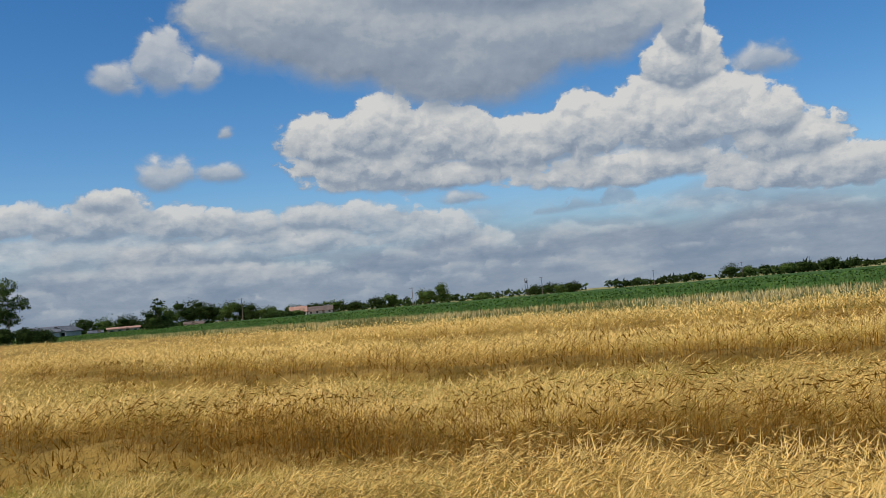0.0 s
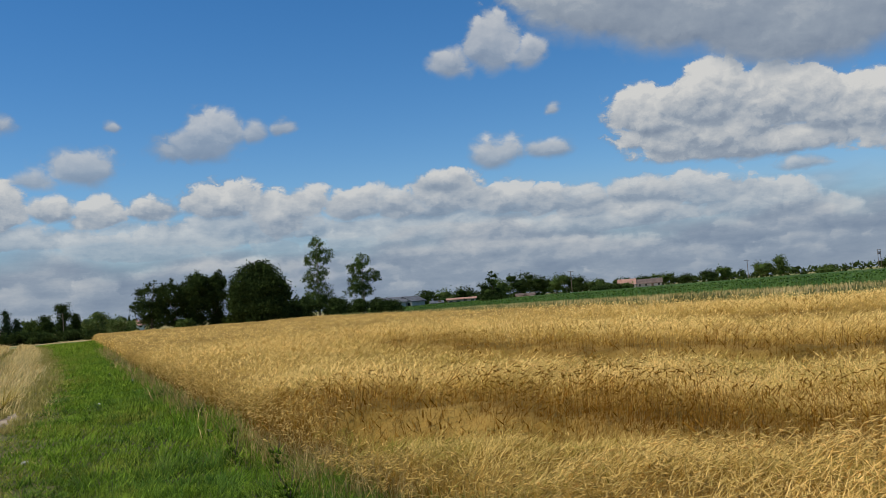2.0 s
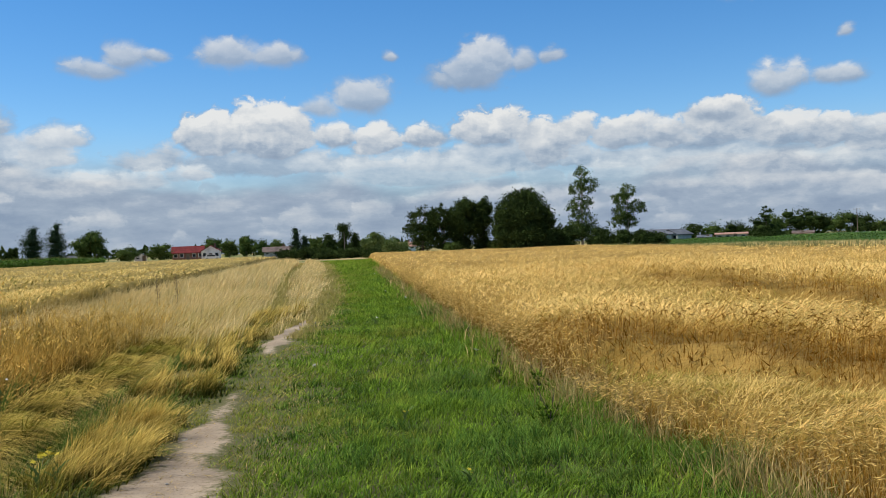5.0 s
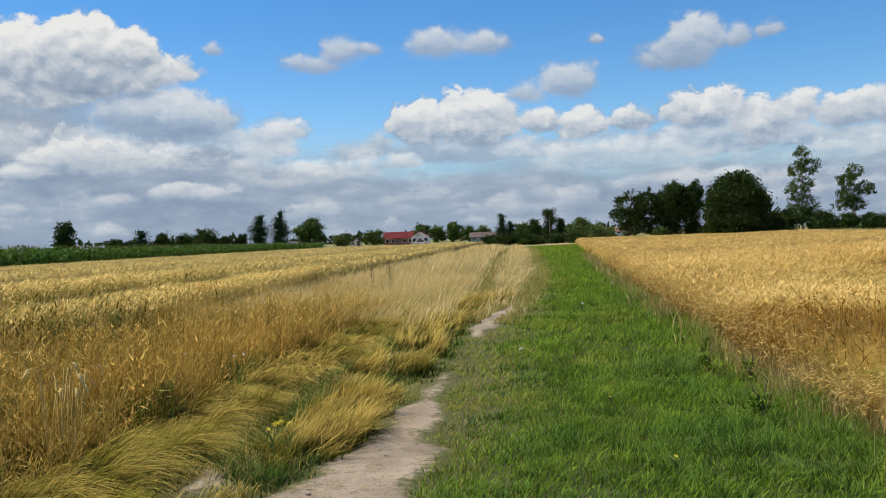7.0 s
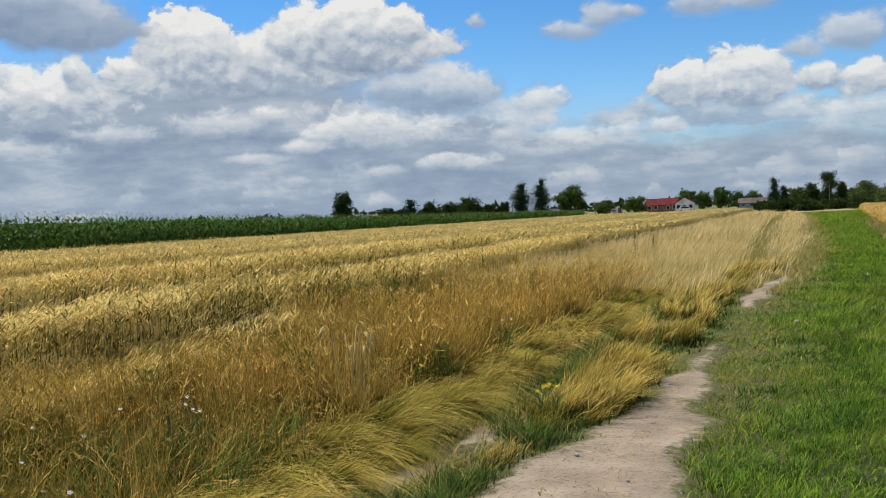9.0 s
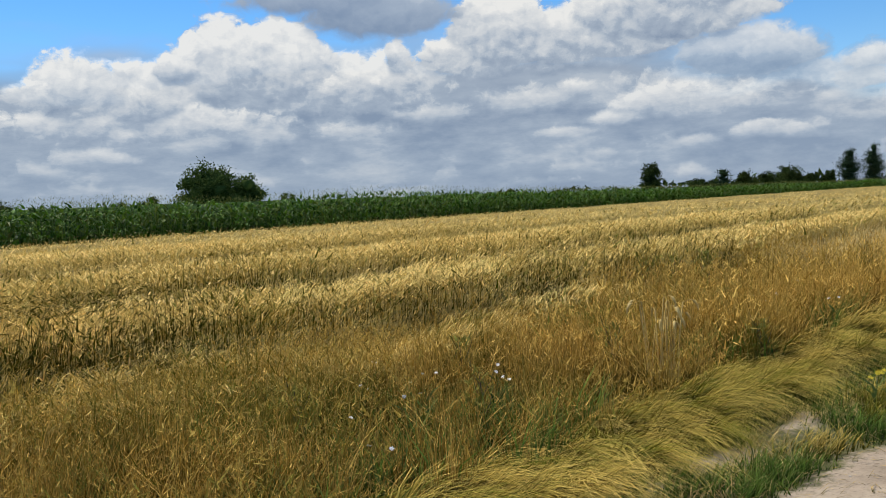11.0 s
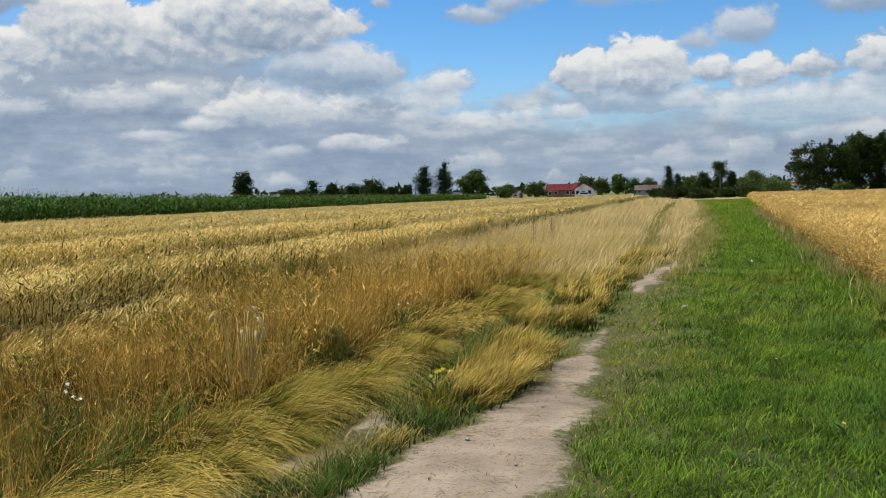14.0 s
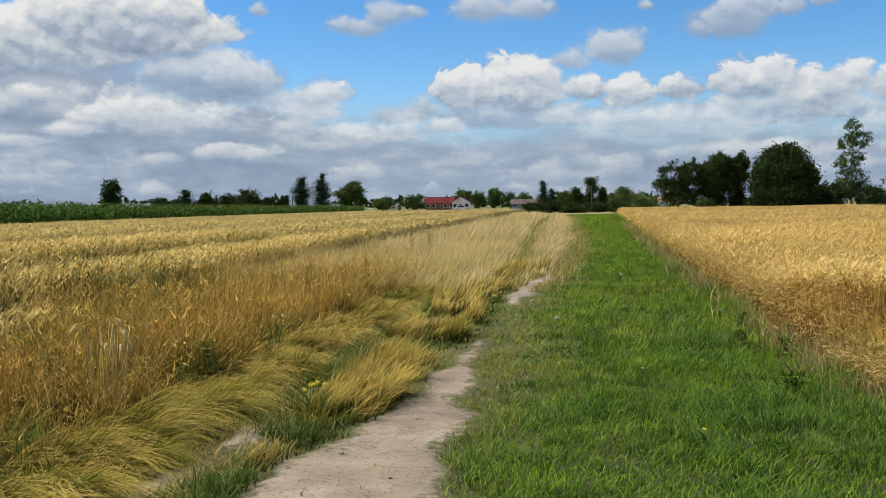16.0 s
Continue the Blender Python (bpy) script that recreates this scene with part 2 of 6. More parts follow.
def puff_group():
    """One cloud laid in front of those behind it. In: place across and up, light and cover so far, relief, shade, and the puff's numbers."""
    g = bpy.data.node_groups.new("cloud_puff", "ShaderNodeTree")
    for key in ("across", "upward", "light", "cover", "relief", "shade", "scale_x", "shift_x", "scale_y", "shift_y", "fray", "rim", "opacity", "gain", "form"):
        g.interface.new_socket(key, in_out="INPUT", socket_type="NodeSocketFloat")
    for key in ("light", "cover"):
        g.interface.new_socket(key, in_out="OUTPUT", socket_type="NodeSocketFloat")
    i = g.nodes.new("NodeGroupInput").outputs
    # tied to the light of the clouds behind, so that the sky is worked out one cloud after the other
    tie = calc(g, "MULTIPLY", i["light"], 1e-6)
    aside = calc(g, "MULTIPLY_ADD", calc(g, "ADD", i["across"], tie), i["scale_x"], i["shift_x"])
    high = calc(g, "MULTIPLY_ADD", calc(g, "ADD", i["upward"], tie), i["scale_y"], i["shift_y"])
    below = calc(g, "MAXIMUM", calc(g, "MULTIPLY", high, -1.0), 0.0)
    d = calc(g, "SQRT", calc(g, "MULTIPLY_ADD", aside, aside, calc(g, "MULTIPLY", high, high)))
    d = calc(g, "MULTIPLY_ADD", below, 0.45, d)
    inside = calc(g, "SUBTRACT", calc(g, "MULTIPLY_ADD", i["relief"], i["fray"], 1.42), d)
    m = node(g, "ShaderNodeMapRange", 0, (("interp", "SMOOTHSTEP"),), i0=inside, i1=0.0, i2=calc(g, "MULTIPLY_ADD", below, 0.7, i["rim"]), i3=0.0, i4=i["opacity"])
    bright = calc(g, "MULTIPLY_ADD", i["shade"], i["form"], calc(g, "MULTIPLY_ADD", high, 0.50, i["gain"]))
    out = g.nodes.new("NodeGroupOutput")
    g.links.new(calc(g, "MULTIPLY_ADD", calc(g, "SUBTRACT", bright, i["light"]), m, i["light"]), out.inputs[0])
    g.links.new(calc(g, "MAXIMUM", i["cover"], m), out.inputs[1])
    return g


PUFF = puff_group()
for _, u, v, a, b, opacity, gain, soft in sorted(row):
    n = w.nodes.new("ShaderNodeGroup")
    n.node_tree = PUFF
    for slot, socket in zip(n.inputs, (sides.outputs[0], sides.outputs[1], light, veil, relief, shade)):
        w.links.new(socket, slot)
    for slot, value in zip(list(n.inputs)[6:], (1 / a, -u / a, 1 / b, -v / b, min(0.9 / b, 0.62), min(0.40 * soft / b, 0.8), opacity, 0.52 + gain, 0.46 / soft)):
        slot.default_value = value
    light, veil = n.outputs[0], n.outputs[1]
mottle = grain(w, vec(w, "MULTIPLY", spot, (0.33, 1.0, 0)), 1.0, 6.0, 0.62, "2D")
light = calc(w, "ADD", light, calc(w, "MULTIPLY", calc(w, "MULTIPLY_ADD", mottle, 1.3, -0.62), ramp_between(w, el, 9.0, 4.0, 0.12, 0.75)))
cloud = blend(w, ramp_between(w, light, 0.0, 0.45, smooth=False), (0.22, 0.285, 0.395), (0.40, 0.465, 0.55))
cloud = blend(w, ramp_between(w, light, 0.40, 1.0, smooth=False), cloud, (0.84, 0.835, 0.81))
haze = ramp_between(w, el, 9.0, 0.0)
cloud = blend(w, calc(w, "MULTIPLY", haze, 0.5), cloud, (0.30, 0.39, 0.53))
clear = w.nodes.new("ShaderNodeBackground")
rich = node(w, "ShaderNodeHueSaturation", 0, i0=0.502, i1=1.27, i2=1.0, i3=1.0, i4=sky.outputs[0])
w.links.new(rich, clear.inputs[0])
clear.inputs[1].default_value = 0.138
white = w.nodes.new("ShaderNodeBackground")
w.links.new(cloud, white.inputs[0])
mix = w.nodes.new("ShaderNodeMixShader")
w.links.new(calc(w, "MAXIMUM", calc(w, "MULTIPLY", veil, 0.98), ramp_between(w, el, 8.0, 0.5, 0.0, 0.95)), mix.inputs[0])
w.links.new(clear.outputs[0], mix.inputs[1])
w.links.new(white.outputs[0], mix.inputs[2])
w.links.new(mix.outputs[0], w.nodes.new("ShaderNodeOutputWorld").inputs[0])

# ---- mesh helpers ----
rng = np.random.default_rng(7)


def mesh_object(name, verts, quads=None, tris=None, material=None, floats=(), smooth=False):
    """One object from arrays of vertices, quads and triangles; floats: (name, values per vertex)."""
    me = bpy.data.meshes.new(name)
    quads = np.zeros((0, 4), int) if quads is None else np.asarray(quads)
    tris = np.zeros((0, 3), int) if tris is None else np.asarray(tris)
    loops = np.concatenate([quads.ravel(), tris.ravel()]).astype(np.int32)
    starts = np.concatenate([np.arange(len(quads)) * 4, len(quads) * 4 + np.arange(len(tris)) * 3]).astype(np.int32)
    me.vertices.add(len(verts))
    me.vertices.foreach_set("co", np.asarray(verts, np.float32).ravel())
    me.loops.add(len(loops))
    me.loops.foreach_set("vertex_index", loops)
    me.polygons.add(len(starts))
    me.polygons.foreach_set("loop_start", starts)
    if smooth:
        me.polygons.foreach_set("use_smooth", np.ones(len(starts), bool))
    for key, values in floats:
        me.attributes.new(key, "FLOAT", "POINT").data.foreach_set("value", np.asarray(values, np.float32).ravel())
    me.update(calc_edges=True)
    if material:
        me.materials.append(material)
    return new(name, me)


def wave(x, y, scale, seed):
    """Smooth value noise in -1..1 for arrays."""
    r = np.random.default_rng(seed)
    table = r.uniform(-1, 1, (128, 128))
    gx, gy = (0.8 * np.asarray(x) + 0.6 * np.asarray(y)) / scale, (0.8 * np.asarray(y) - 0.6 * np.asarray(x)) / scale
    ix, iy = np.floor(gx).astype(int), np.floor(gy).astype(int)
    fx, fy = gx - ix, gy - iy
    fx, fy = fx * fx * (3 - 2 * fx), fy * fy * (3 - 2 * fy)
    at = lambda i, j: table[i % 128, j % 128]
    return (at(ix, iy) * (1 - fx) + at(ix + 1, iy) * fx) * (1 - fy) + (at(ix, iy + 1) * (1 - fx) + at(ix + 1, iy + 1) * fx) * fy


def blades(base, height, lean, way, width, levels, tip=0.0, curl=1.6, droop=None):
    """Tapered leaf strips that bow over: base (n, 3), height (n), lean (n) sideways reach as a share of the height, way (n) radians.
    Returns vertices, quads, tris and the share of the height of every vertex."""
    n = len(base)
    face = way + rng.uniform(-1.2, 1.2, n) + math.pi / 2
    side = np.stack([np.cos(face), np.sin(face), np.zeros(n)], -1)
    out = np.stack([np.cos(way), np.sin(way), np.zeros(n)], -1)
    sag = 0.32 * np.minimum(lean, 1.4) if droop is None else droop * np.minimum(lean, 1.2) / 1.2
    rows, shares = [], []
    for k in range(levels):
        s = k / levels
        mid = base + out * (height * lean * s ** curl)[:, None]
        mid[:, 2] += height * (s - sag * s ** 2.2)
        half = (width * (1 - s * (1 - tip)) * 0.5)[:, None] * side
        rows += [mid - half, mid + half]
        shares += [np.full(n, s)] * 2
    end = base + out * (height * lean)[:, None]
    end[:, 2] += height * (1 - sag)
    rows.append(end)
    shares.append(np.ones(n))
    m = 2 * levels + 1
    verts = np.stack(rows, 1).reshape(-1, 3)
    start = np.arange(n)[:, None] * m
    quads = np.concatenate([start + np.array([2 * k, 2 * k + 1, 2 * k + 3, 2 * k + 2]) for k in range(levels - 1)]) if levels > 1 else None
    tris = start + np.array([2 * levels - 2, 2 * levels - 1, 2 * levels])
    return verts, quads, tris, np.stack(shares, 1).ravel(), end


class Heap:
    """Collects pieces of geometry for one object."""

    def __init__(self):
        self.v, self.q, self.t, self.a, self.n = [], [], [], [], 0

    def add(self, verts, quads=None, tris=None, *values):
        if quads is not None and len(quads):
            self.q.append(quads + self.n)
        if tris is not None and len(tris):
            self.t.append(tris + self.n)
        self.v.append(verts)
        self.a.append(values)
        self.n += len(verts)

    def make(self, name, material, keys=(), smooth=False):
        q = np.concatenate(self.q) if self.q else None
        t = np.concatenate(self.t) if self.t else None
        floats = [(k, np.concatenate([a[i] for a in self.a])) for i, k in enumerate(keys)]
        return mesh_object(name, np.concatenate(self.v), q, t, material, floats, smooth)


# ---- materials ----
def material(name, rough=0.8):
    m = bpy.data.materials.new(name)
    m.use_nodes = True
    t = m.node_tree
    b = t.nodes["Principled BSDF"]
    b.inputs["Roughness"].default_value = rough
    b.inputs["Specular IOR Level"].default_value = 0.12
    return m, t, b


def bump(t, b, height, strength, distance):
    n = t.nodes.new("ShaderNodeBump")
    n.inputs["Strength"].default_value, n.inputs["Distance"].default_value = strength, distance
    t.links.new(height, n.inputs["Height"])
    t.links.new(n.outputs[0], b.inputs["Normal"])


def plant(name, low, high, other, share=0.3, glow=0.35, patch=1.2, top=None, rough=0.9, foot=None, gloss=0.03):
    """Leaves and stalks: colour varies from stem to stem between low and high, towards other where the tone attribute is high,
    and towards top along the blade; light also shines through."""
    m, t, b = material(name, rough)
    b.inputs["Specular IOR Level"].default_value = gloss
    island = node(t, "ShaderNodeNewGeometry", 8)
    place = node(t, "ShaderNodeTexCoord", 3)
    c = blend(t, island, low, high)
    if top:
        s = node(t, "ShaderNodeAttribute", 2)
        s.node.attribute_name = "along"
        c = blend(t, ramp_between(t, s, 0.35, 1.0), c, top)
    tone = node(t, "ShaderNodeAttribute", 2)
    tone.node.attribute_name = "tone"
    drift = grain(t, place, patch, 3.0)
    tone2 = calc(t, "ADD", tone, calc(t, "MULTIPLY_ADD", drift, 1.6 * share, -0.8 * share), clamp=True)
    c = blend(t, tone2, c, other)
    # foot: the stem's base colour, with the shade low in the stand painted in
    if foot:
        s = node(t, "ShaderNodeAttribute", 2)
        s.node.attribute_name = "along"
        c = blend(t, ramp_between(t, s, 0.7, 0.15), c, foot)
    flicker = grain(t, place, 38.0, 2.0)
    c = node(t, "ShaderNodeHueSaturation", 0, i0=0.5, i1=1.0, i2=ramp_between(t, flicker, 0.25, 0.75, 0.75, 1.25), i3=1.0, i4=c)
    t.links.new(c, b.inputs["Base Color"])
    through_leaf = t.nodes.new("ShaderNodeBsdfTranslucent")
    t.links.new(c, through_leaf.inputs[0])
    mixed = t.nodes.new("ShaderNodeMixShader")
    mixed.inputs[0].default_value = glow * 0.65
    t.links.new(b.outputs[0], mixed.inputs[1])
    t.links.new(through_leaf.outputs[0], mixed.inputs[2])
    t.links.new(mixed.outputs[0], t.nodes["Material Output"].inputs[0])
    return m


def soil(name, a, b_, c, scale=2.0, bumpy=0.03):
    m, t, b = material(name, 0.95)
    at = node(t, "ShaderNodeTexCoord", 3)
    big, fine = grain(t, at, scale, 5.0, 0.6), grain(t, at, scale * 22, 4.0, 0.65)
    col = blend(t, ramp_between(t, big, 0.35, 0.65), a, b_)
    col = blend(t, ramp_between(t, fine, 0.5, 0.78), col, c)
    stain = grain(t, at, scale * 0.4, 6.0, 0.7)
    col = node(t, "ShaderNodeHueSaturation", 0, i0=0.5, i1=1.0, i2=ramp_between(t, stain, 0.3, 0.7, 0.72, 1.2), i3=1.0, i4=col)
    t.links.new(col, b.inputs["Base Color"])
    bump(t, b, calc(t, "MULTIPLY_ADD", fine, 0.5, big), 0.8, bumpy)
    return m


def ground_material():
    """Bare and overgrown farmland; far off, strips of stubble, ripe grain and green crops."""
    m, t, b = material("farmland", 0.95)
    at = node(t, "ShaderNodeTexCoord", 3)
    strips = grain(t, vec(t, "MULTIPLY", at, (0.006, 0.016, 0)), 1.0, 1.0)
    col = blend(t, ramp_between(t, strips, 0.44, 0.50), (0.10, 0.15, 0.04), (0.42, 0.31, 0.14))
    col = blend(t, ramp_between(t, strips, 0.56, 0.60), col, (0.15, 0.17, 0.06))
    near = ramp_between(t, vec(t, "LENGTH", at, out=1), 45.0, 140.0)
    turf = blend(t, grain(t, at, 1.3, 5.0, 0.6), (0.09, 0.075, 0.04), (0.07, 0.085, 0.03))
    col = blend(t, near, turf, col)
    fine = grain(t, at, 9.0, 5.0, 0.7)
    col = node(t, "ShaderNodeHueSaturation", 0, i0=0.5, i1=1.0, i2=ramp_between(t, fine, 0.2, 0.8, 0.7, 1.25), i3=1.0, i4=col)
    t.links.new(col, b.inputs["Base Color"])
    bump(t, b, fine, 0.6, 0.05)
    return m


M_GROUND = ground_material()
def track_material(name, a, b_, c, scale, bumpy):
    """Dry soil that frays into trodden turf where the bare attribute falls below zero."""
    m = soil(name, a, b_, c, scale, bumpy)
    t = m.node_tree
    b = t.nodes["Principled BSDF"]
    col = b.inputs["Base Color"].links[0].from_socket
    at = node(t, "ShaderNodeTexCoord", 3)
    s = node(t, "ShaderNodeAttribute", 2)
    s.node.attribute_name = "bare"
    fray = calc(t, "ADD", s, calc(t, "MULTIPLY_ADD", grain(t, at, 16.0, 5.0, 0.7), 0.5, -0.25))
    turf = blend(t, grain(t, at, 5.0, 4.0, 0.6), (0.14, 0.12, 0.055), (0.07, 0.085, 0.025))
    t.links.new(blend(t, ramp_between(t, fray, -0.10, 0.08), turf, col), b.inputs["Base Color"])
    return m


M_DIRT = track_material("dry_sandy_dirt", (0.31, 0.24, 0.165), (0.39, 0.31, 0.22), (0.18, 0.135, 0.09), 1.6, 0.025)
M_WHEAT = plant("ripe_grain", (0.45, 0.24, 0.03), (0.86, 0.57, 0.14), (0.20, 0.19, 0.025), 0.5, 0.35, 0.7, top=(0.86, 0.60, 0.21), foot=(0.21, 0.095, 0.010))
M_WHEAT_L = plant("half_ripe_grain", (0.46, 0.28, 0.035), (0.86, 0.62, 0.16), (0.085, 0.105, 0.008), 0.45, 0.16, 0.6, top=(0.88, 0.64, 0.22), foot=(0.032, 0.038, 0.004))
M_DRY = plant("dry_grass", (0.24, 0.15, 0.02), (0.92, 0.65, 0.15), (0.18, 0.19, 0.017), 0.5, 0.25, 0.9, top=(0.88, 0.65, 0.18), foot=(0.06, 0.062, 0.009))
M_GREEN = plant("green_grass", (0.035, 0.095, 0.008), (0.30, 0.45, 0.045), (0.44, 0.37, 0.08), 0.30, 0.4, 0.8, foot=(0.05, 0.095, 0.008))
# darker copy of the green: lush tussocks, and shade painted into the verge foot
M_GREEN_DEEP_SHADED = plant("deep_and_shaded_grass", (0.022, 0.07, 0.012), (0.20, 0.35, 0.055), (0.30, 0.30, 0.08), 0.25, 0.35, 0.7, foot=(0.03, 0.06, 0.01))
M_CORN = plant("maize_leaf", (0.012, 0.05, 0.004), (0.10, 0.22, 0.02), (0.30, 0.27, 0.08), 0.15, 0.3, 0.4, rough=0.6, gloss=0.08)
# darker than the grain above: shade in the gaps is put into the bed's colour
M_BED = soil("straw_bed", (0.24, 0.15, 0.03), (0.38, 0.24, 0.06), (0.12, 0.08, 0.014), 1.2, 0.12)
M_BED_L = soil("green_straw_bed", (0.20, 0.15, 0.035), (0.34, 0.25, 0.075), (0.08, 0.08, 0.018), 1.2, 0.12)
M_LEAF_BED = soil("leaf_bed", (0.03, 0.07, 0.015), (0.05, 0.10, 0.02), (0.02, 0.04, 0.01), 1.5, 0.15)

# ---- ground ----
rings = np.concatenate([np.linspace(0, 40, 41), np.geomspace(43, 4600, 60)])
turns = np.linspace(0, 2 * math.pi, 181)[:-1]
gr, gt = np.meshgrid(rings, turns, indexing="ij")
gx, gy = gr * np.sin(gt), gr * np.cos(gt)
gz = np.where(gr < 60, 0.012 * wave(gx, gy, 1.7, 3) - 0.03, 0) + np.clip((gr - 300) / 1500, 0, 1) * (1.5 * wave(gx, gy, 260.0, 4) - 1.0)
gv = np.stack([gx, gy, gz], -1).reshape(-1, 3)
k = np.arange((len(rings) - 1) * 180)
i, j = k // 180, k % 180
gq = np.stack([i * 180 + j, (i + 1) * 180 + j, (i + 1) * 180 + (j + 1) % 180, i * 180 + (j + 1) % 180], -1)
tagged(mesh_object("ground", gv, gq, None, M_GROUND, smooth=True), "flat farmland of strip fields, stubble and turf", "ground", kind="structure")

# ---- the dirt track ----
TRACK_Y = [0, 4.6, 5.7, 7.0, 8.5, 10, 12.5, 14.6, 16.5, 18.5, 22, 32, 42, 61, 93, 115, 150]
TRACK_X = [-1.9, -1.58, -1.48, -1.46, -1.48, -1.5, -1.55, -1.6, -1.6, -1.48, -1.25, -1.35, -1.5, -2.4, -3.8, -5.2, -8]
TRACK_HALF = [0.62, 0.42, 0.35, 0.24, 0.10, -0.06, -0.3, -0.1, 0.2, 0.22, 0.0, -0.25, -0.3, -0.3, -0.3, -0.3, -0.3]


def track_mid(y):
    return np.interp(y, TRACK_Y, TRACK_X)


def bareness(x, y):
    """Above 0 where the soil lies bare."""
    edge = 0.12 * wave(x, y, 0.55, 21) + 0.06 * wave(x, y, 0.17, 22)
    main = np.interp(y, TRACK_Y, TRACK_HALF) - np.abs(x - track_mid(y)) + edge
    second = 0.07 - np.abs(x + 2.62 - 0.02 * (y - 5)) - np.maximum(0, np.abs(y - 5.2) - 1.0) * 0.4 + 1.3 * edge
    return np.maximum(main, second)


ty = np.concatenate([np.arange(-9, 1.5, 0.15), np.arange(1.5, 14, 0.06), np.arange(14, 30, 0.12), np.arange(30, 150, 1.5)])
tu = np.linspace(-1.75, 1.3, 64)
tyy, tuu = np.meshgrid(ty, tu, indexing="ij")
txx = track_mid(tyy) + tuu
bare = bareness(txx, tyy)
tz = np.clip(bare * 0.14, -0.03, 0.0) + 0.026 + 0.012 * wave(txx, tyy, 0.32, 23) - 0.02 * np.clip(1 - np.hypot((txx + 1.42) / 0.22, (tyy - 7.16) / 0.12), 0, 1)
tz[:, 0] = tz[:, -1] = -0.05
tn = len(tu)
ti, tj = np.meshgrid(np.arange(len(ty) - 1), np.arange(tn - 1), indexing="ij")
ti, tj = ti.ravel(), tj.ravel()
tq = np.stack([ti * tn + tj, ti * tn + tj + 1, (ti + 1) * tn + tj + 1, (ti + 1) * tn + tj], -1)
tagged(mesh_object("dirt_track", np.stack([txx, tyy, tz], -1).reshape(-1, 3), tq, None, M_DIRT, (("bare", bare.ravel()),), smooth=True), "narrow trodden track of dry pale sandy soil", "track", kind="structure")

# ---- plan of the fields ----
EDGE_Y = [-5, 5.7, 6.6, 8.0, 10.2, 15.6, 25.7, 45, 71, 90, 150]
EDGE_X = [3.0, 2.53, 2.43, 2.15, 2.05, 1.9, 1.76, 1.45, 1.25, 1.15, 0.9]
LEFT_Y = [-5, 4, 8, 15, 25, 45, 100, 165]
LEFT_X = [-5.7, -5.7, -6.4, -7.4, -8.2, -9.0, -11, -15]


def right_edge(y):
    """Where the grain begins: a ragged line along the grass."""
    y = np.asarray(y, float)
    return np.interp(y, EDGE_Y, EDGE_X) + 0.10 * wave(y, y * 0, 1.1, 57) + 0.05 * wave(y, y * 0, 0.35, 58)


def far_edge(y):
    """Where the right-hand grain ends."""
    return np.interp(y, [0, 14, 28, 150], [21.0, 21.0, 25.5, 37.0])


def left_edge(y):
    return np.interp(y, LEFT_Y, LEFT_X)


def right_stand(x, y):
    """Height of the right-hand grain away from its edge."""
    wob = 0.5 * wave(x, y, 4.0, 31) + 0.22 * wave(x, y, 1.0, 32)
    u = x + wob + 0.35 * np.clip(y - 5.0, -5, 8)
    h = np.interp(u, [0, 3.0, 3.3, 4.1, 4.3, 5.6, 7.5, 9.8, 10.05, 12, 14, 17, 17.3, 22, 40], [0.80, 0.78, 0.54, 0.38, 0.88, 0.80, 0.58, 0.46, 0.92, 0.86, 0.70, 0.60, 0.90, 0.85, 0.85])
    far = np.clip((y - 14) / 16, 0, 1)
    h = h * (1 - far) + (0.82 + 0.08 * wave(x, y, 5.0, 33)) * far
    return h + (0.11 - 0.05 * far) * wave(x, y, 0.8, 34) + 0.07 * wave(x, y, 0.33, 35)


def right_crop(x, y):
    """Height of the right-hand grain and how far it is lodged (0..1)."""
    h = right_stand(x, y)
    return h * np.interp(x - right_edge(y), [0.0, 0.3, 0.9], [0.5, 0.78, 1.0]), np.clip((0.78 - h) / 0.36, 0, 1)


def left_crop(x, y):
    wob = 0.35 * wave(x, y, 4.5, 41) + 0.2 * wave(x, y, 1.2, 42)
    u = -(x + wob)
    h = np.interp(u, [0, 5.6, 7.0, 7.2, 8.5, 11.1, 11.3, 13.5, 18.4, 18.7, 24, 31, 31.4, 50], [0.50, 0.46, 0.34, 0.88, 0.74, 0.40, 0.96, 0.86, 0.46, 0.98, 0.88, 0.66, 0.96, 0.88])
    far = 0.8 * np.clip((np.hypot(x, y) - 12) / 26, 0, 1)
    h = h * (1 - far) + 0.84 * far
    rough = np.interp(np.hypot(x, y), [8, 24], [1.0, 0.35])
    h = h + rough * (0.17 * wave(x, y, 0.9, 44) + 0.13 * wave(x, y, 0.35, 45))
    return h, np.clip((0.78 - h) / 0.40, 0, 1)


def sample(n, r0, r1, a0, a1, power=0.5):
    """n places between two distances and two azimuths (degrees, to the right of ahead)."""
    r = np.sqrt(rng.uniform(r0 * r0, r1 * r1, n)) if power == 0.5 else rng.uniform(r0, r1, n)
    a = np.radians(rng.uniform(a0, a1, n))
    return r * np.sin(a), r * np.cos(a)


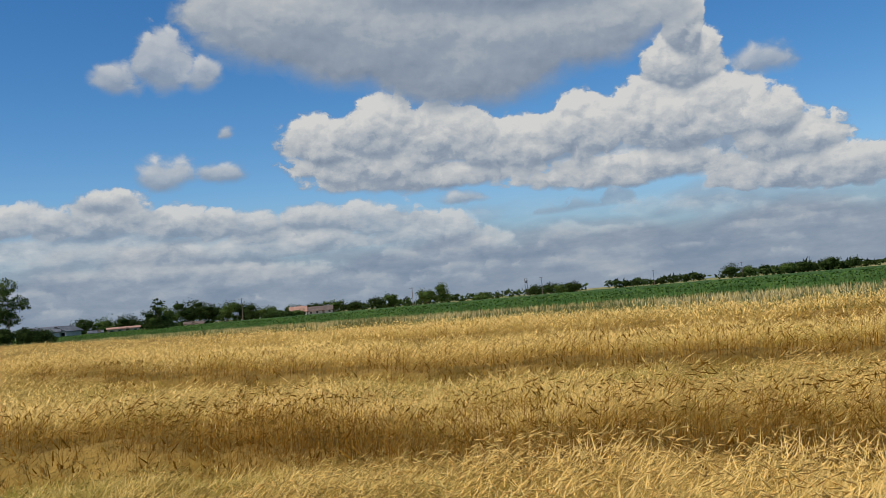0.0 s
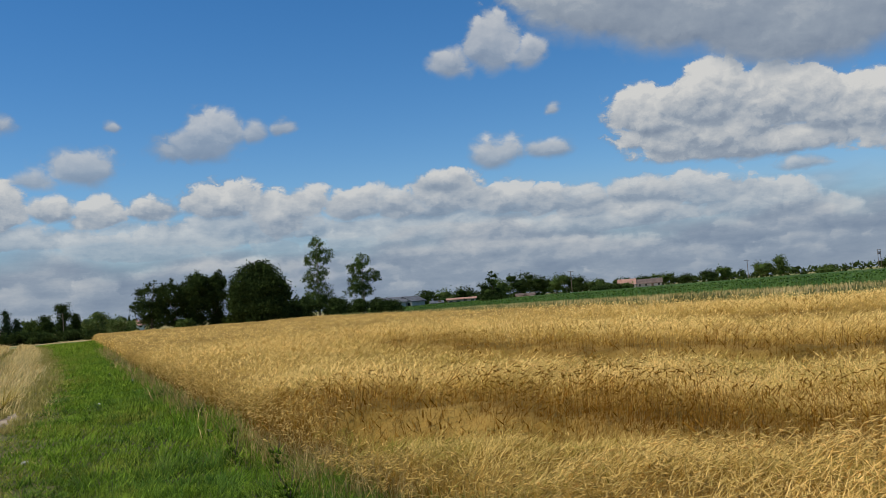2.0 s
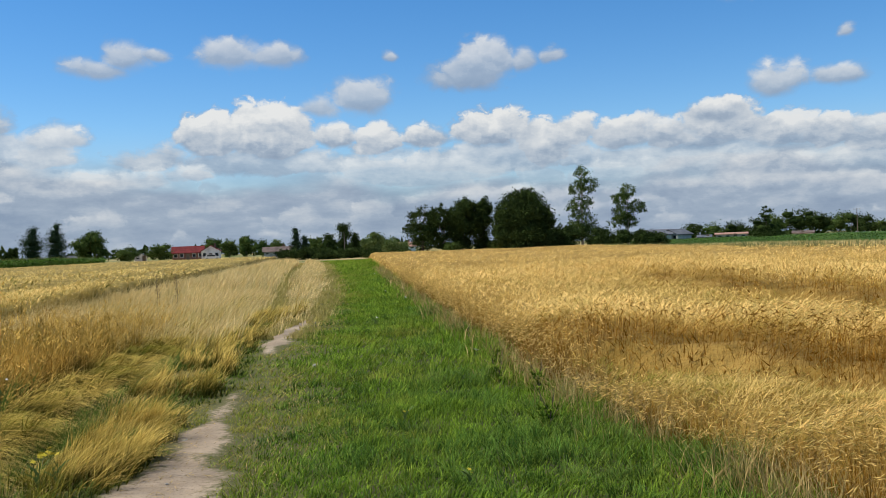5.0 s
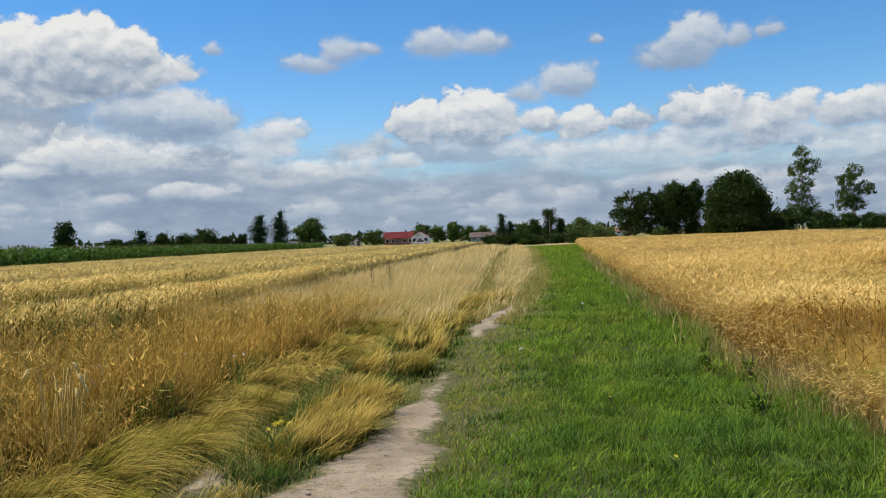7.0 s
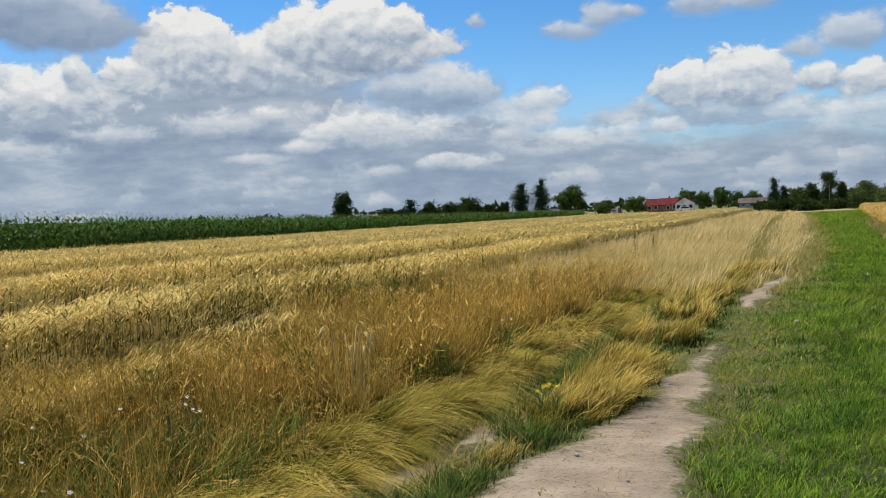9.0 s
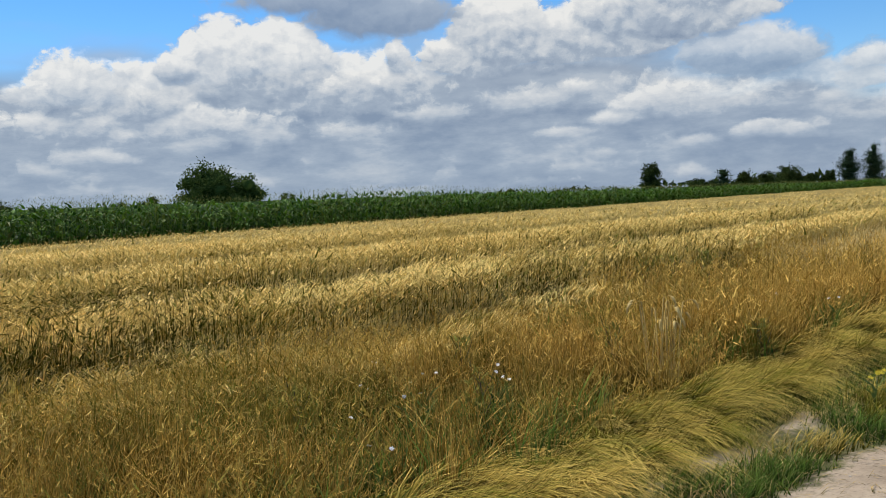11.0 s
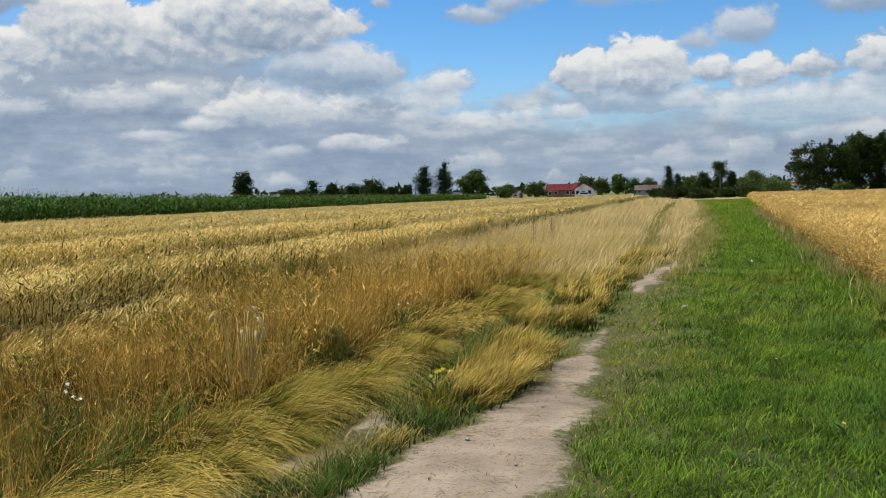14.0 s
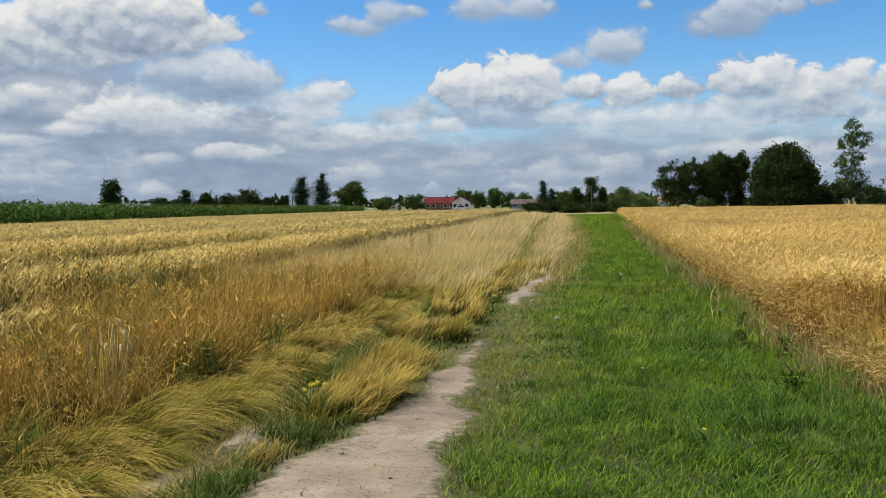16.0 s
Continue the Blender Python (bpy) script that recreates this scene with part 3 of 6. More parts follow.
def ears(heap, x, y, h, lodged, detail, wind=0.25, size=1.0, green=0.6, flank=0.0):
    """Grain stalks with bent ears. detail 2: ear, awns and leaf; 1: plain ear; 0: tuft for the distance."""
    n = len(x)
    way = wind + rng.normal(0, 0.6, n) + 1.6 * wave(x, y, 1.4, 51)
    lean = np.clip(0.16 + 0.10 * rng.normal(size=n) + 1.2 * lodged * rng.uniform(0.4, 1.2, n), 0.02, 1.5)
    base = np.stack([x, y, np.maximum(0.0, h - 0.55) if detail == 0 else np.zeros(n)], -1)
    tall = (h - base[:, 2]) * (1.08 - 0.36 * rng.uniform(0, 1, n) ** 2.2) / (1 - 0.3 * np.minimum(lean, 1.1))
    thick = np.full(n, 0.004 if detail == 2 else 0.006 if detail == 1 else 0.022) * size
    v, q, t, s, end = blades(base, tall, lean, way, thick, 2 if detail else 1, tip=0.7)
    per = len(v) // n
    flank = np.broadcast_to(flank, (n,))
    # flank stalks take the foot colour; the left walls' shade is painted so
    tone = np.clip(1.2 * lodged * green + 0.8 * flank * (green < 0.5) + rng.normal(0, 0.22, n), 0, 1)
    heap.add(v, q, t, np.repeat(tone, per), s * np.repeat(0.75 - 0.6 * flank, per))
    # the ear hangs on from the stalk's end
    out = np.stack([np.cos(way), np.sin(way), np.zeros(n)], -1)
    drop = rng.uniform(-0.9, 0.6, n)[:, None]
    axis = out * np.cos(drop) + np.array([0, 0, 1.0]) * np.sin(drop)
    side = np.stack([-np.sin(way), np.cos(way), np.zeros(n)], -1)
    up = np.cross(axis, side)
    long = rng.uniform(0.055, 0.085, n)[:, None] * (0.9 if detail == 2 else 0.95 if detail == 1 else 1.3) * size
    wide = (0.005 if detail == 2 else 0.0075 if detail == 1 else 0.017) * size
    if detail == 2:
        ring = [end]
        for k in range(3):
            c = 2 * math.pi * k / 3
            ring.append(end + axis * long * 0.4 + (side * math.cos(c) + up * math.sin(c)) * wide)
        ring.append(end + axis * long * 1.1)
        ev = np.stack(ring, 1).reshape(-1, 3)
        st = np.arange(n)[:, None] * 5
        et = np.concatenate([st + np.array([0, 1 + k, 1 + (k + 1) % 3]) for k in range(3)] + [st + np.array([4, 1 + (k + 1) % 3, 1 + k]) for k in range(3)])
        heap.add(ev, None, et, np.repeat(tone * 0.75, 5), np.repeat(0.9 - 0.6 * flank - 0.2 * lodged, 5))
        for k in range(2):
            start = end + axis * long * (0.3 + 0.3 * k)
            tipv = start + axis * long * rng.uniform(0.8, 1.3, (n, 1)) + side * rng.normal(0, 0.022, (n, 1)) + up * rng.normal(0.006, 0.022, (n, 1))
            av = np.stack([start + side * 0.0016 * size, start - side * 0.0016 * size, tipv], 1).reshape(-1, 3)
            heap.add(av, None, np.arange(n)[:, None] * 3 + np.arange(3), np.repeat(tone * 0.6, 3), np.repeat(1 - 0.5 * flank, 3))
    else:
        a = end + axis * long * 0.4 + side * wide
        b = end + axis * long * 0.4 - side * wide
        c = end + axis * long * (1.5 if detail else 1.2) + up * wide * 0.5
        ev = np.stack([end, a, c, b], 1).reshape(-1, 3)
        heap.add(ev, np.arange(n)[:, None] * 4 + np.arange(4), None, np.repeat(tone * 0.65, 4), np.repeat(1 - 0.6 * flank, 4))


def fluff(heap, x, y, h, lodged, flank, wind, size, green):
    """The close pale nap of awns and dry leaves at the top of the crop."""
    n = len(x)
    deep = rng.uniform(0, 1, n) ** 1.6
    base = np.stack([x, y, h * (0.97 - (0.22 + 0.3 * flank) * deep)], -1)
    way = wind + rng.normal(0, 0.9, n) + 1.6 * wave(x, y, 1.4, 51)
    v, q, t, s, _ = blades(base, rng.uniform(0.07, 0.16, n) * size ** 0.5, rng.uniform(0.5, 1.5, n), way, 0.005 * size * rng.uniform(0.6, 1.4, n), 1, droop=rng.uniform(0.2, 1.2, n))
    # nap deeper in the crop is coloured darker: shade between the stalks
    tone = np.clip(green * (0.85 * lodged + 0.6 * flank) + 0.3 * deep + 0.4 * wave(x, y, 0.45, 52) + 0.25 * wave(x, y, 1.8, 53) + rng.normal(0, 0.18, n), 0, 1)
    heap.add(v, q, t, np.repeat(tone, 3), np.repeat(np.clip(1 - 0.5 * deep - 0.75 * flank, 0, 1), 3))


def wall_stalks(heap, x, y, h, way, size, tone):
    """Bare stalks and their leaves at the open flank of standing grain."""
    n = len(x)
    base = np.stack([x, y, np.zeros(n)], -1)
    v, q, t, s, _ = blades(base, h * rng.uniform(0.75, 1.0, n), np.abs(rng.normal(0.1, 0.16, n)), way + rng.normal(0, 1.2, n), np.full(n, 0.005 * size), 2, tip=0.8)
    # flank colour: stalk and leaf tones with the wall's shade put in
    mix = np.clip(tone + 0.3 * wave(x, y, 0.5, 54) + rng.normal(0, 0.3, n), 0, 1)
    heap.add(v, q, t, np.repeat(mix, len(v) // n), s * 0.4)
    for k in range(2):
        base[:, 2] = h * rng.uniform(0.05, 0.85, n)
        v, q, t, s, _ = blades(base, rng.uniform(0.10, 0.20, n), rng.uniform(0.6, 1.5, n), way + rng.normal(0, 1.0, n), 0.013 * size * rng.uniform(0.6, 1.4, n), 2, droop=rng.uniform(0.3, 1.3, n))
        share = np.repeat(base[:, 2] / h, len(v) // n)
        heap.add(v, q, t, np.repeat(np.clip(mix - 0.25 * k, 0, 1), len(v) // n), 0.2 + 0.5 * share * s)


def crop_bed(name, xs, ys, crop, inside, drop, mat, label):
    """The dense lower canopy between the stalks, a sheet that follows the crop's height."""
    xx, yy = np.meshgrid(xs, ys, indexing="ij")
    h, lodged = crop(xx, yy)
    dist = np.hypot(xx, yy)
    deep = inside(xx, yy)
    z = h * np.interp(dist, [0, 15, 50, 110], drop) * deep + 0.01 - 0.09 * (deep <= 0)
    n = len(ys)
    i, j = np.meshgrid(np.arange(len(xs) - 1), np.arange(n - 1), indexing="ij")
    i, j = i.ravel(), j.ravel()
    q = np.stack([i * n + j, (i + 1) * n + j, (i + 1) * n + j + 1, i * n + j + 1], -1)
    return tagged(mesh_object(name, np.stack([xx, yy, z], -1).reshape(-1, 3), q, None, mat, smooth=True), label, "crop", kind="stuff")


# right-hand grain
right_x = np.concatenate([np.arange(0.8, 12, 0.2), np.arange(12, 37.6, 0.7)])
right_y = np.concatenate([np.arange(-6, 26, 0.26), np.arange(26, 149, 1.4)])
crop_bed("grain_canopy", right_x, right_y, right_crop, lambda x, y: np.clip((x - right_edge(y) - 0.15) / 0.3, 0, 1) * np.clip((far_edge(y) - x) / 0.6, 0, 1), [0.5, 0.64, 0.84, 0.97], M_BED, "dense straw-coloured lower canopy of ripe grain")
ripe = Heap()
for count, r0, r1, a0, a1, detail, size in ((5000, 3.0, 9, 78, 150, 1, 1.3), (19000, 2.6, 9, 8, 78, 2, 1.0), (6000, 9, 12, 4, 74, 2, 1.1), (50000, 10, 33, 2, 72, 1, 1.4), (32000, 33, 75, 0.5, 70, 0, 1.3), (20000, 75, 150, 0, 60, 0, 2.1)):
    x, y = sample(count, r0, r1, a0, a1)
    keep = (x > right_edge(y) + 0.08 * wave(x, y, 0.7, 60)) & (x < far_edge(y)) & (y < 148)
    x, y = x[keep], y[keep]
    h, lodged = right_crop(x, y)
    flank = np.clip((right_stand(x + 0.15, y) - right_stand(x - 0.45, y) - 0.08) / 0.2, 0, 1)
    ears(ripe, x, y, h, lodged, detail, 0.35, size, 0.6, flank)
for count, r0, r1, a0, a1, size in ((64000, 2.6, 8, 8, 78, 1.05), (56000, 8, 16, 4, 75, 1.7), (46000, 16, 34, 2, 72, 2.7)):
    x, y = sample(count, r0, r1, a0, a1)
    keep = (x > right_edge(y) + 0.15) & (x < far_edge(y))
    x, y = x[keep], y[keep]
    h, lodged = right_crop(x, y)
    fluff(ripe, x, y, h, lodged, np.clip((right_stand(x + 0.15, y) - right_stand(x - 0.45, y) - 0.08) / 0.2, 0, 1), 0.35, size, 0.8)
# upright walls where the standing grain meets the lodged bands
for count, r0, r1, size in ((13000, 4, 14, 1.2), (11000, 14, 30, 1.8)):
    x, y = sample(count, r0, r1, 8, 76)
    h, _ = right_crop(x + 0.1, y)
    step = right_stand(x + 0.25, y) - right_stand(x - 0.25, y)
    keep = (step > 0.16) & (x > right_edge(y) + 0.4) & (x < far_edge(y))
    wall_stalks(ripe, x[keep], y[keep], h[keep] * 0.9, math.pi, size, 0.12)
# a denser row of stalks along the grass
y = rng.uniform(3.5, 40, 6500)
x = right_edge(y) + np.abs(rng.normal(0, 0.22, len(y))) + 0.08 * wave(y, y * 0, 0.9, 61)
h, lodged = right_crop(x + 0.4, y)
ears(ripe, x, y, h * rng.uniform(0.4, 1.0, len(y)), lodged * 0.3 + 0.15, 2, 2.6, 1.0, 0.6, 0.12)
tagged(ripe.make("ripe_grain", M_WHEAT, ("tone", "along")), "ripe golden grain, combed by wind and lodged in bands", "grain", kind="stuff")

# left-hand grain
left_x = np.concatenate([np.arange(-45.2, -22, 0.6), np.arange(-22, -4.6, 0.2)])
left_y = np.concatenate([np.arange(-8, 40, 0.25), np.arange(40, 166, 1.5)])
crop_bed("grain_canopy", left_x, left_y, left_crop, lambda x, y: np.clip((left_edge(y) - x - 0.1) / 0.4, 0, 1), [0.32, 0.50, 0.84, 0.97], M_BED_L, "dense lower canopy of ripening grain")
half = Heap()
for count, r0, r1, a0, a1, detail, size in ((5000, 5.5, 9, -82, -20, 2, 1.1), (46000, 8, 32, -80, -8, 1, 1.5), (30000, 32, 70, -76, -5, 0, 1.1), (18000, 70, 165, -50, -4, 0, 2.0)):
    x, y = sample(count, r0, r1, a0, a1)
    keep = (x < left_edge(y) + 0.3 * wave(x, y, 0.9, 62)) & (x > -45) & (y < 165)
    x, y = x[keep], y[keep]
    h, lodged = left_crop(x, y)
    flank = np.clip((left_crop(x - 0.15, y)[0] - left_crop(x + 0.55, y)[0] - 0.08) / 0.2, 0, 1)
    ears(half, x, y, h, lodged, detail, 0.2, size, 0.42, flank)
for count, r0, r1, a0, a1, size in ((36000, 5.2, 14, -82, -16, 1.3), (50000, 14, 34, -80, -8, 2.4)):
    x, y = sample(count, r0, r1, a0, a1)
    open_flank = left_crop(x - 0.1, y)[0] - left_crop(x + 0.4, y)[0] > 0.16
    keep = (x < left_edge(y) + 0.2 * wave(x, y, 0.9, 62)) & (x > -45) & (~open_flank | (rng.uniform(0, 1, count) < 0.4))
    x, y = x[keep], y[keep]
    h, lodged = left_crop(x, y)
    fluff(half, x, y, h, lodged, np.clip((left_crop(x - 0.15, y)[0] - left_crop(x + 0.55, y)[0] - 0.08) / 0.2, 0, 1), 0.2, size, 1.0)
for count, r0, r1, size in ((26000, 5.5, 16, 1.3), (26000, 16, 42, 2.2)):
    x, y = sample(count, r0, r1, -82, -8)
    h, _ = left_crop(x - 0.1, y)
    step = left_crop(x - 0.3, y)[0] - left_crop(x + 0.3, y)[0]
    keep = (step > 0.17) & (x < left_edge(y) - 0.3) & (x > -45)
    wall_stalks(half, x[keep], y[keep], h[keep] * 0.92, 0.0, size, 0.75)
# flattened leaves and stalks, combed this way and that
for count, r0, r1, size in ((42000, 5.2, 13, 1.0), (34000, 13, 30, 1.8), (14000, 30, 60, 3.4)):
    x, y = sample(count, r0, r1, -82, -9)
    h, lodged = left_crop(x, y)
    step = np.clip((left_crop(x - 0.2, y)[0] - left_crop(x + 0.4, y)[0]) / 0.25, 0, 1)
    keep = (x < left_edge(y) + 0.2) & (x > -45) & (rng.uniform(0, 1, count) < 0.25 + lodged + step)
    x, y, h, lodged, step = x[keep], y[keep], h[keep], lodged[keep], step[keep]
    n = len(x)
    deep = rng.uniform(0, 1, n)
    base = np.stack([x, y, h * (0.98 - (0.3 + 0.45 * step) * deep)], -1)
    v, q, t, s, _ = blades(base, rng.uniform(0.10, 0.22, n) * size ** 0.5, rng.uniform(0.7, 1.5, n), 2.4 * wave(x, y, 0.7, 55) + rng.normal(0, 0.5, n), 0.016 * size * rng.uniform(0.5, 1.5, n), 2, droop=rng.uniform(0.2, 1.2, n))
    # darker with depth at the flanks: shade among the leaves goes into the colour
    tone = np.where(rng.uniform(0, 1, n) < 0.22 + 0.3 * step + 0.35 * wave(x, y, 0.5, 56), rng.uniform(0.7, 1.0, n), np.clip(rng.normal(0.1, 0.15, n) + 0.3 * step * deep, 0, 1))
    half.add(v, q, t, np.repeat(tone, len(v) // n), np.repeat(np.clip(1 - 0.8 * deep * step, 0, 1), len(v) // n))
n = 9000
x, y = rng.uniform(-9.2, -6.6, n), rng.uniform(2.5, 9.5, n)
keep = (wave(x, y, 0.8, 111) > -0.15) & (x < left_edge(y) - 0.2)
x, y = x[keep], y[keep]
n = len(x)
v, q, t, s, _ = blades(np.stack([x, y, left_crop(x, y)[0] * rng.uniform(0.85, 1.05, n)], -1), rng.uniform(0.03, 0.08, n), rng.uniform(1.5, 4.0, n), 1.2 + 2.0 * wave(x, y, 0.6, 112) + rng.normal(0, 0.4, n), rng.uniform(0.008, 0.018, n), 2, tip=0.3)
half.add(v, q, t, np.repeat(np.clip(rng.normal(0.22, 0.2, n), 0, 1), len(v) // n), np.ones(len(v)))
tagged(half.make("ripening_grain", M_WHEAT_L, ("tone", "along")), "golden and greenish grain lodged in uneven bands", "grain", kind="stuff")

# ---- green grass strip beside the track ----
def lushness(x, y):
    """0 on the trodden side by the track, 1 in the thick grass towards the grain."""
    return np.clip((x - track_mid(y) - 0.25) / 1.1 + 0.35 * wave(x, y, 1.3, 70), 0, 1)


turf = Heap()
for count, y0, y1, hgt, wid, levels in ((16000, -7.0, 3.0, 0.085, 0.014, 1), (60000, 3.0, 10, 0.085, 0.008, 2), (42000, 10, 26, 0.11, 0.015, 1), (30000, 26, 62, 0.15, 0.03, 1), (14000, 62, 130, 0.18, 0.07, 1)):
    y = rng.uniform(y0, y1, count)
    lo, hi = track_mid(y) - 0.5, right_edge(y) + 0.3
    x = lo + (hi - lo) * rng.uniform(0, 1, count)
    lush = lushness(x, y)
    clump = wave(x, y, 0.5, 71) + 0.6 * wave(x, y, 0.17, 72)
    keep = (bareness(x, y) < -0.02 - 0.16 * rng.uniform(0, 1, count) ** 2) & (rng.uniform(0, 1, count) < 0.7 + 0.4 * lush + 0.15 * clump)
    x, y, lush, clump = x[keep], y[keep], lush[keep], clump[keep]
    n = len(x)
    edge = np.clip((x - right_edge(y) + 1.0) / 1.0, 0, 1.3)
    h = hgt * (0.45 + 0.6 * lush) * (1 + 0.5 * clump) * rng.uniform(0.5, 1.4, n) * (1 + 0.8 * edge)
    v, q, t, s, _ = blades(np.stack([x, y, np.zeros(n)], -1), np.maximum(h, 0.025), rng.uniform(0.3, 1.5, n), 2.0 * wave(x, y, 0.4, 77) + rng.normal(0, 1.3, n), wid * rng.uniform(0.6, 1.5, n), levels)
    tone = np.clip(0.36 - lush * 0.4 + 0.28 * wave(x, y, 0.5, 73) + 0.22 * wave(x, y, 2.2, 74) + rng.normal(0, 0.14, n), 0, 1)
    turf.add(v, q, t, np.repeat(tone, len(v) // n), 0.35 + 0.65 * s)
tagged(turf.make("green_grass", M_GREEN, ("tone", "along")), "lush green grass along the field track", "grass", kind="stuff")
# thicker tussocks, longest beside the grain
turf = Heap()
for n, y0, y1, per, wid in ((900, 3.2, 11, 26, 0.008), (900, 11, 28, 12, 0.016), (500, 28, 60, 8, 0.035)):
    cy = rng.uniform(y0, y1, n)
    near_grain = rng.uniform(0, 1, n) ** 0.7
    cx = track_mid(cy) + 0.5 + (right_edge(cy) + 0.15 - track_mid(cy) - 0.5) * near_grain
    keep = wave(cx, cy, 0.9, 78) > -0.25
    cx, cy, near_grain = cx[keep], cy[keep], near_grain[keep]
    n = len(cx)
    k = n * per
    x, y = np.repeat(cx, per) + rng.normal(0, 0.06, k), np.repeat(cy, per) + rng.normal(0, 0.06, k)
    h = np.repeat((0.10 + 0.17 * near_grain ** 2.5) * (1 + 0.5 * wave(cx, cy, 0.8, 75)), per) * rng.uniform(0.5, 1.4, k)
    v, q, t, s, _ = blades(np.stack([x, y, np.zeros(k)], -1), h, rng.uniform(0.3, 1.4, k), np.repeat(rng.uniform(-3.1, 3.1, n), per) + rng.normal(0, 0.9, k), wid * rng.uniform(0.6, 1.4, k), 2)
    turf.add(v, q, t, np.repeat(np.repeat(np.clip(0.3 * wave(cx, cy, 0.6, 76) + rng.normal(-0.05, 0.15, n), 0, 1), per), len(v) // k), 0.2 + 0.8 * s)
tagged(turf.make("tussock_grass", M_GREEN_DEEP_SHADED, ("tone", "along")), "deep green tussocks in the strip beside the grain", "grass", kind="stuff")

# dead straw, pale and reddish, in the worn grass by the track and along the foot of the grain
M_THATCH = plant("dead_grass", (0.36, 0.24, 0.08), (0.78, 0.58, 0.26), (0.24, 0.20, 0.06), 0.4, 0.3, 1.1, foot=(0.20, 0.14, 0.045))
thatch = Heap()
for count, y0, y1, wid in ((7000, 3.2, 12, 0.005), (4500, 12, 30, 0.011), (3500, 30, 70, 0.03)):
    y = rng.uniform(y0, y1, count)
    grain_side = rng.uniform(0, 1, count) < 0.75
    x = np.where(grain_side, right_edge(y) + rng.normal(-0.05, 0.22, count), track_mid(y) + np.abs(rng.normal(0.55, 0.35, count)))
    keep = (bareness(x, y) < -0.03) & (wave(x, y, 0.6, 79) > -0.35)
    x, y, grain_side = x[keep], y[keep], grain_side[keep]
    n = len(x)
    h = np.where(grain_side, rng.uniform(0.14, 0.48, n), rng.uniform(0.03, 0.10, n))
    v, q, t, s, _ = blades(np.stack([x, y, np.zeros(n)], -1), h, np.where(grain_side, rng.uniform(0.1, 0.9, n), rng.uniform(0.6, 2.0, n)), rng.uniform(0, 6.28, n), wid * rng.uniform(0.6, 1.5, n), 2, tip=0.4)
    thatch.add(v, q, t, np.repeat(np.clip(rng.normal(0.25, 0.25, n), 0, 1), len(v) // n), 0.3 + 0.7 * s)
y = rng.uniform(3.8, 12, 5200)
x = rng.normal(-2.55, 0.26, len(y))
keep = wave(x, y, 0.5, 110) > -0.2
x, y = x[keep], y[keep]
n = len(x)
v, q, t, s, _ = blades(np.stack([x, y, np.full(n, 0.02)], -1), rng.uniform(0.03, 0.13, n), rng.uniform(0.5, 2.2, n), rng.uniform(0, 6.28, n), rng.uniform(0.003, 0.007, n), 2, tip=0.4)
thatch.add(v, q, t, np.repeat(np.clip(rng.normal(0.1, 0.2, n), 0, 1), len(v) // n), 0.5 + 0.5 * s)
tagged(thatch.make("dead_grass", M_THATCH, ("tone", "along")), "dead straw-brown grass fringing the grain and the worn track", "grass", kind="stuff")

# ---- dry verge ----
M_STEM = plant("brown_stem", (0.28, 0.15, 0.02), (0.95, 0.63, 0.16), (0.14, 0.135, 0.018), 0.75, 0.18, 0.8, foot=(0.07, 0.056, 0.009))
M_PALE = plant("pale_dry_grass", (0.54, 0.39, 0.14), (0.95, 0.76, 0.38), (0.34, 0.30, 0.08), 0.4, 0.4, 0.5)


def tufts(heap, cx, cy, per, height, lean, way, tone, spread, width, levels, loose=0.35, droop=None):
    """Tufts: many blades from one root share height, lean, direction and colour."""
    n = len(cx) * per
    rep = lambda a: np.repeat(np.broadcast_to(a, (len(cx),)), per)
    x = rep(cx) + rng.normal(0, 1, n) * rep(spread)
    y = rep(cy) + rng.normal(0, 1, n) * rep(spread)
    ok = bareness(x, y) < 0.06
    h = rep(height) * rng.uniform(0.55, 1.2, n)
    v, q, t, s, end = blades(np.stack([x, y, np.zeros(n)], -1)[ok], h[ok], np.clip(rep(lean) + rng.normal(0, 0.14, n), 0.03, 1.5)[ok], (rep(way) + rng.normal(0, loose, n))[ok], (rep(width) * rng.uniform(0.5, 2.1, n))[ok], levels, droop=droop)
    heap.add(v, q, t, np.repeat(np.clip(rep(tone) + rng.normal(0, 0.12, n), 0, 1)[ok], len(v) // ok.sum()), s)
    return end


def scatter(n, y0, y1, d0, d1):
    """Places beside the track: distance d to its left."""
    y = rng.uniform(y0, y1, n)
    return track_mid(y) - rng.uniform(d0, d1, n), y


RIDGE_Y, RIDGE_X = [-8, 3.5, 6.0, 8.0, 11, 14, 22, 30], [-3.2, -3.2, -3.3, -3.4, -3.55, -3.6, -3.6, -3.7]


def ridge(y):
    """The root line of the folded grass, about a metre and a half to the left of the track."""
    return np.interp(y, RIDGE_Y, RIDGE_X)


fold = Heap()
# long grass combed over in one ridge whose tips hang down towards the track
for n, y0, y1, per, wid in ((110, -6, 2.2, 18, 0.011), (330, 2.2, 9, 54, 0.007), (250, 9, 18, 32, 0.012), (260, 18, 30, 14, 0.02)):
    cy = rng.uniform(y0, y1, n)
    cx = ridge(cy) + rng.uniform(-0.38, 0.42, n) + 0.10 * wave(cy, cy * 0, 0.9, 80)
    m = wave(cx, cy, 0.8, 81)
    tall = (0.62 + 0.14 * m) * rng.uniform(0.6, 1.2, n)
    tufts(fold, cx, cy, per, tall, rng.uniform(0.75, 1.15, n), 0.42 + 0.6 * wave(cx, cy, 0.8, 82) + rng.normal(0, 0.42, n), np.clip(0.30 + 0.5 * wave(cx, cy, 0.35, 83) + rng.normal(0, 0.35, n), 0, 1), 0.032, wid, 4, 0.26, 1.15)
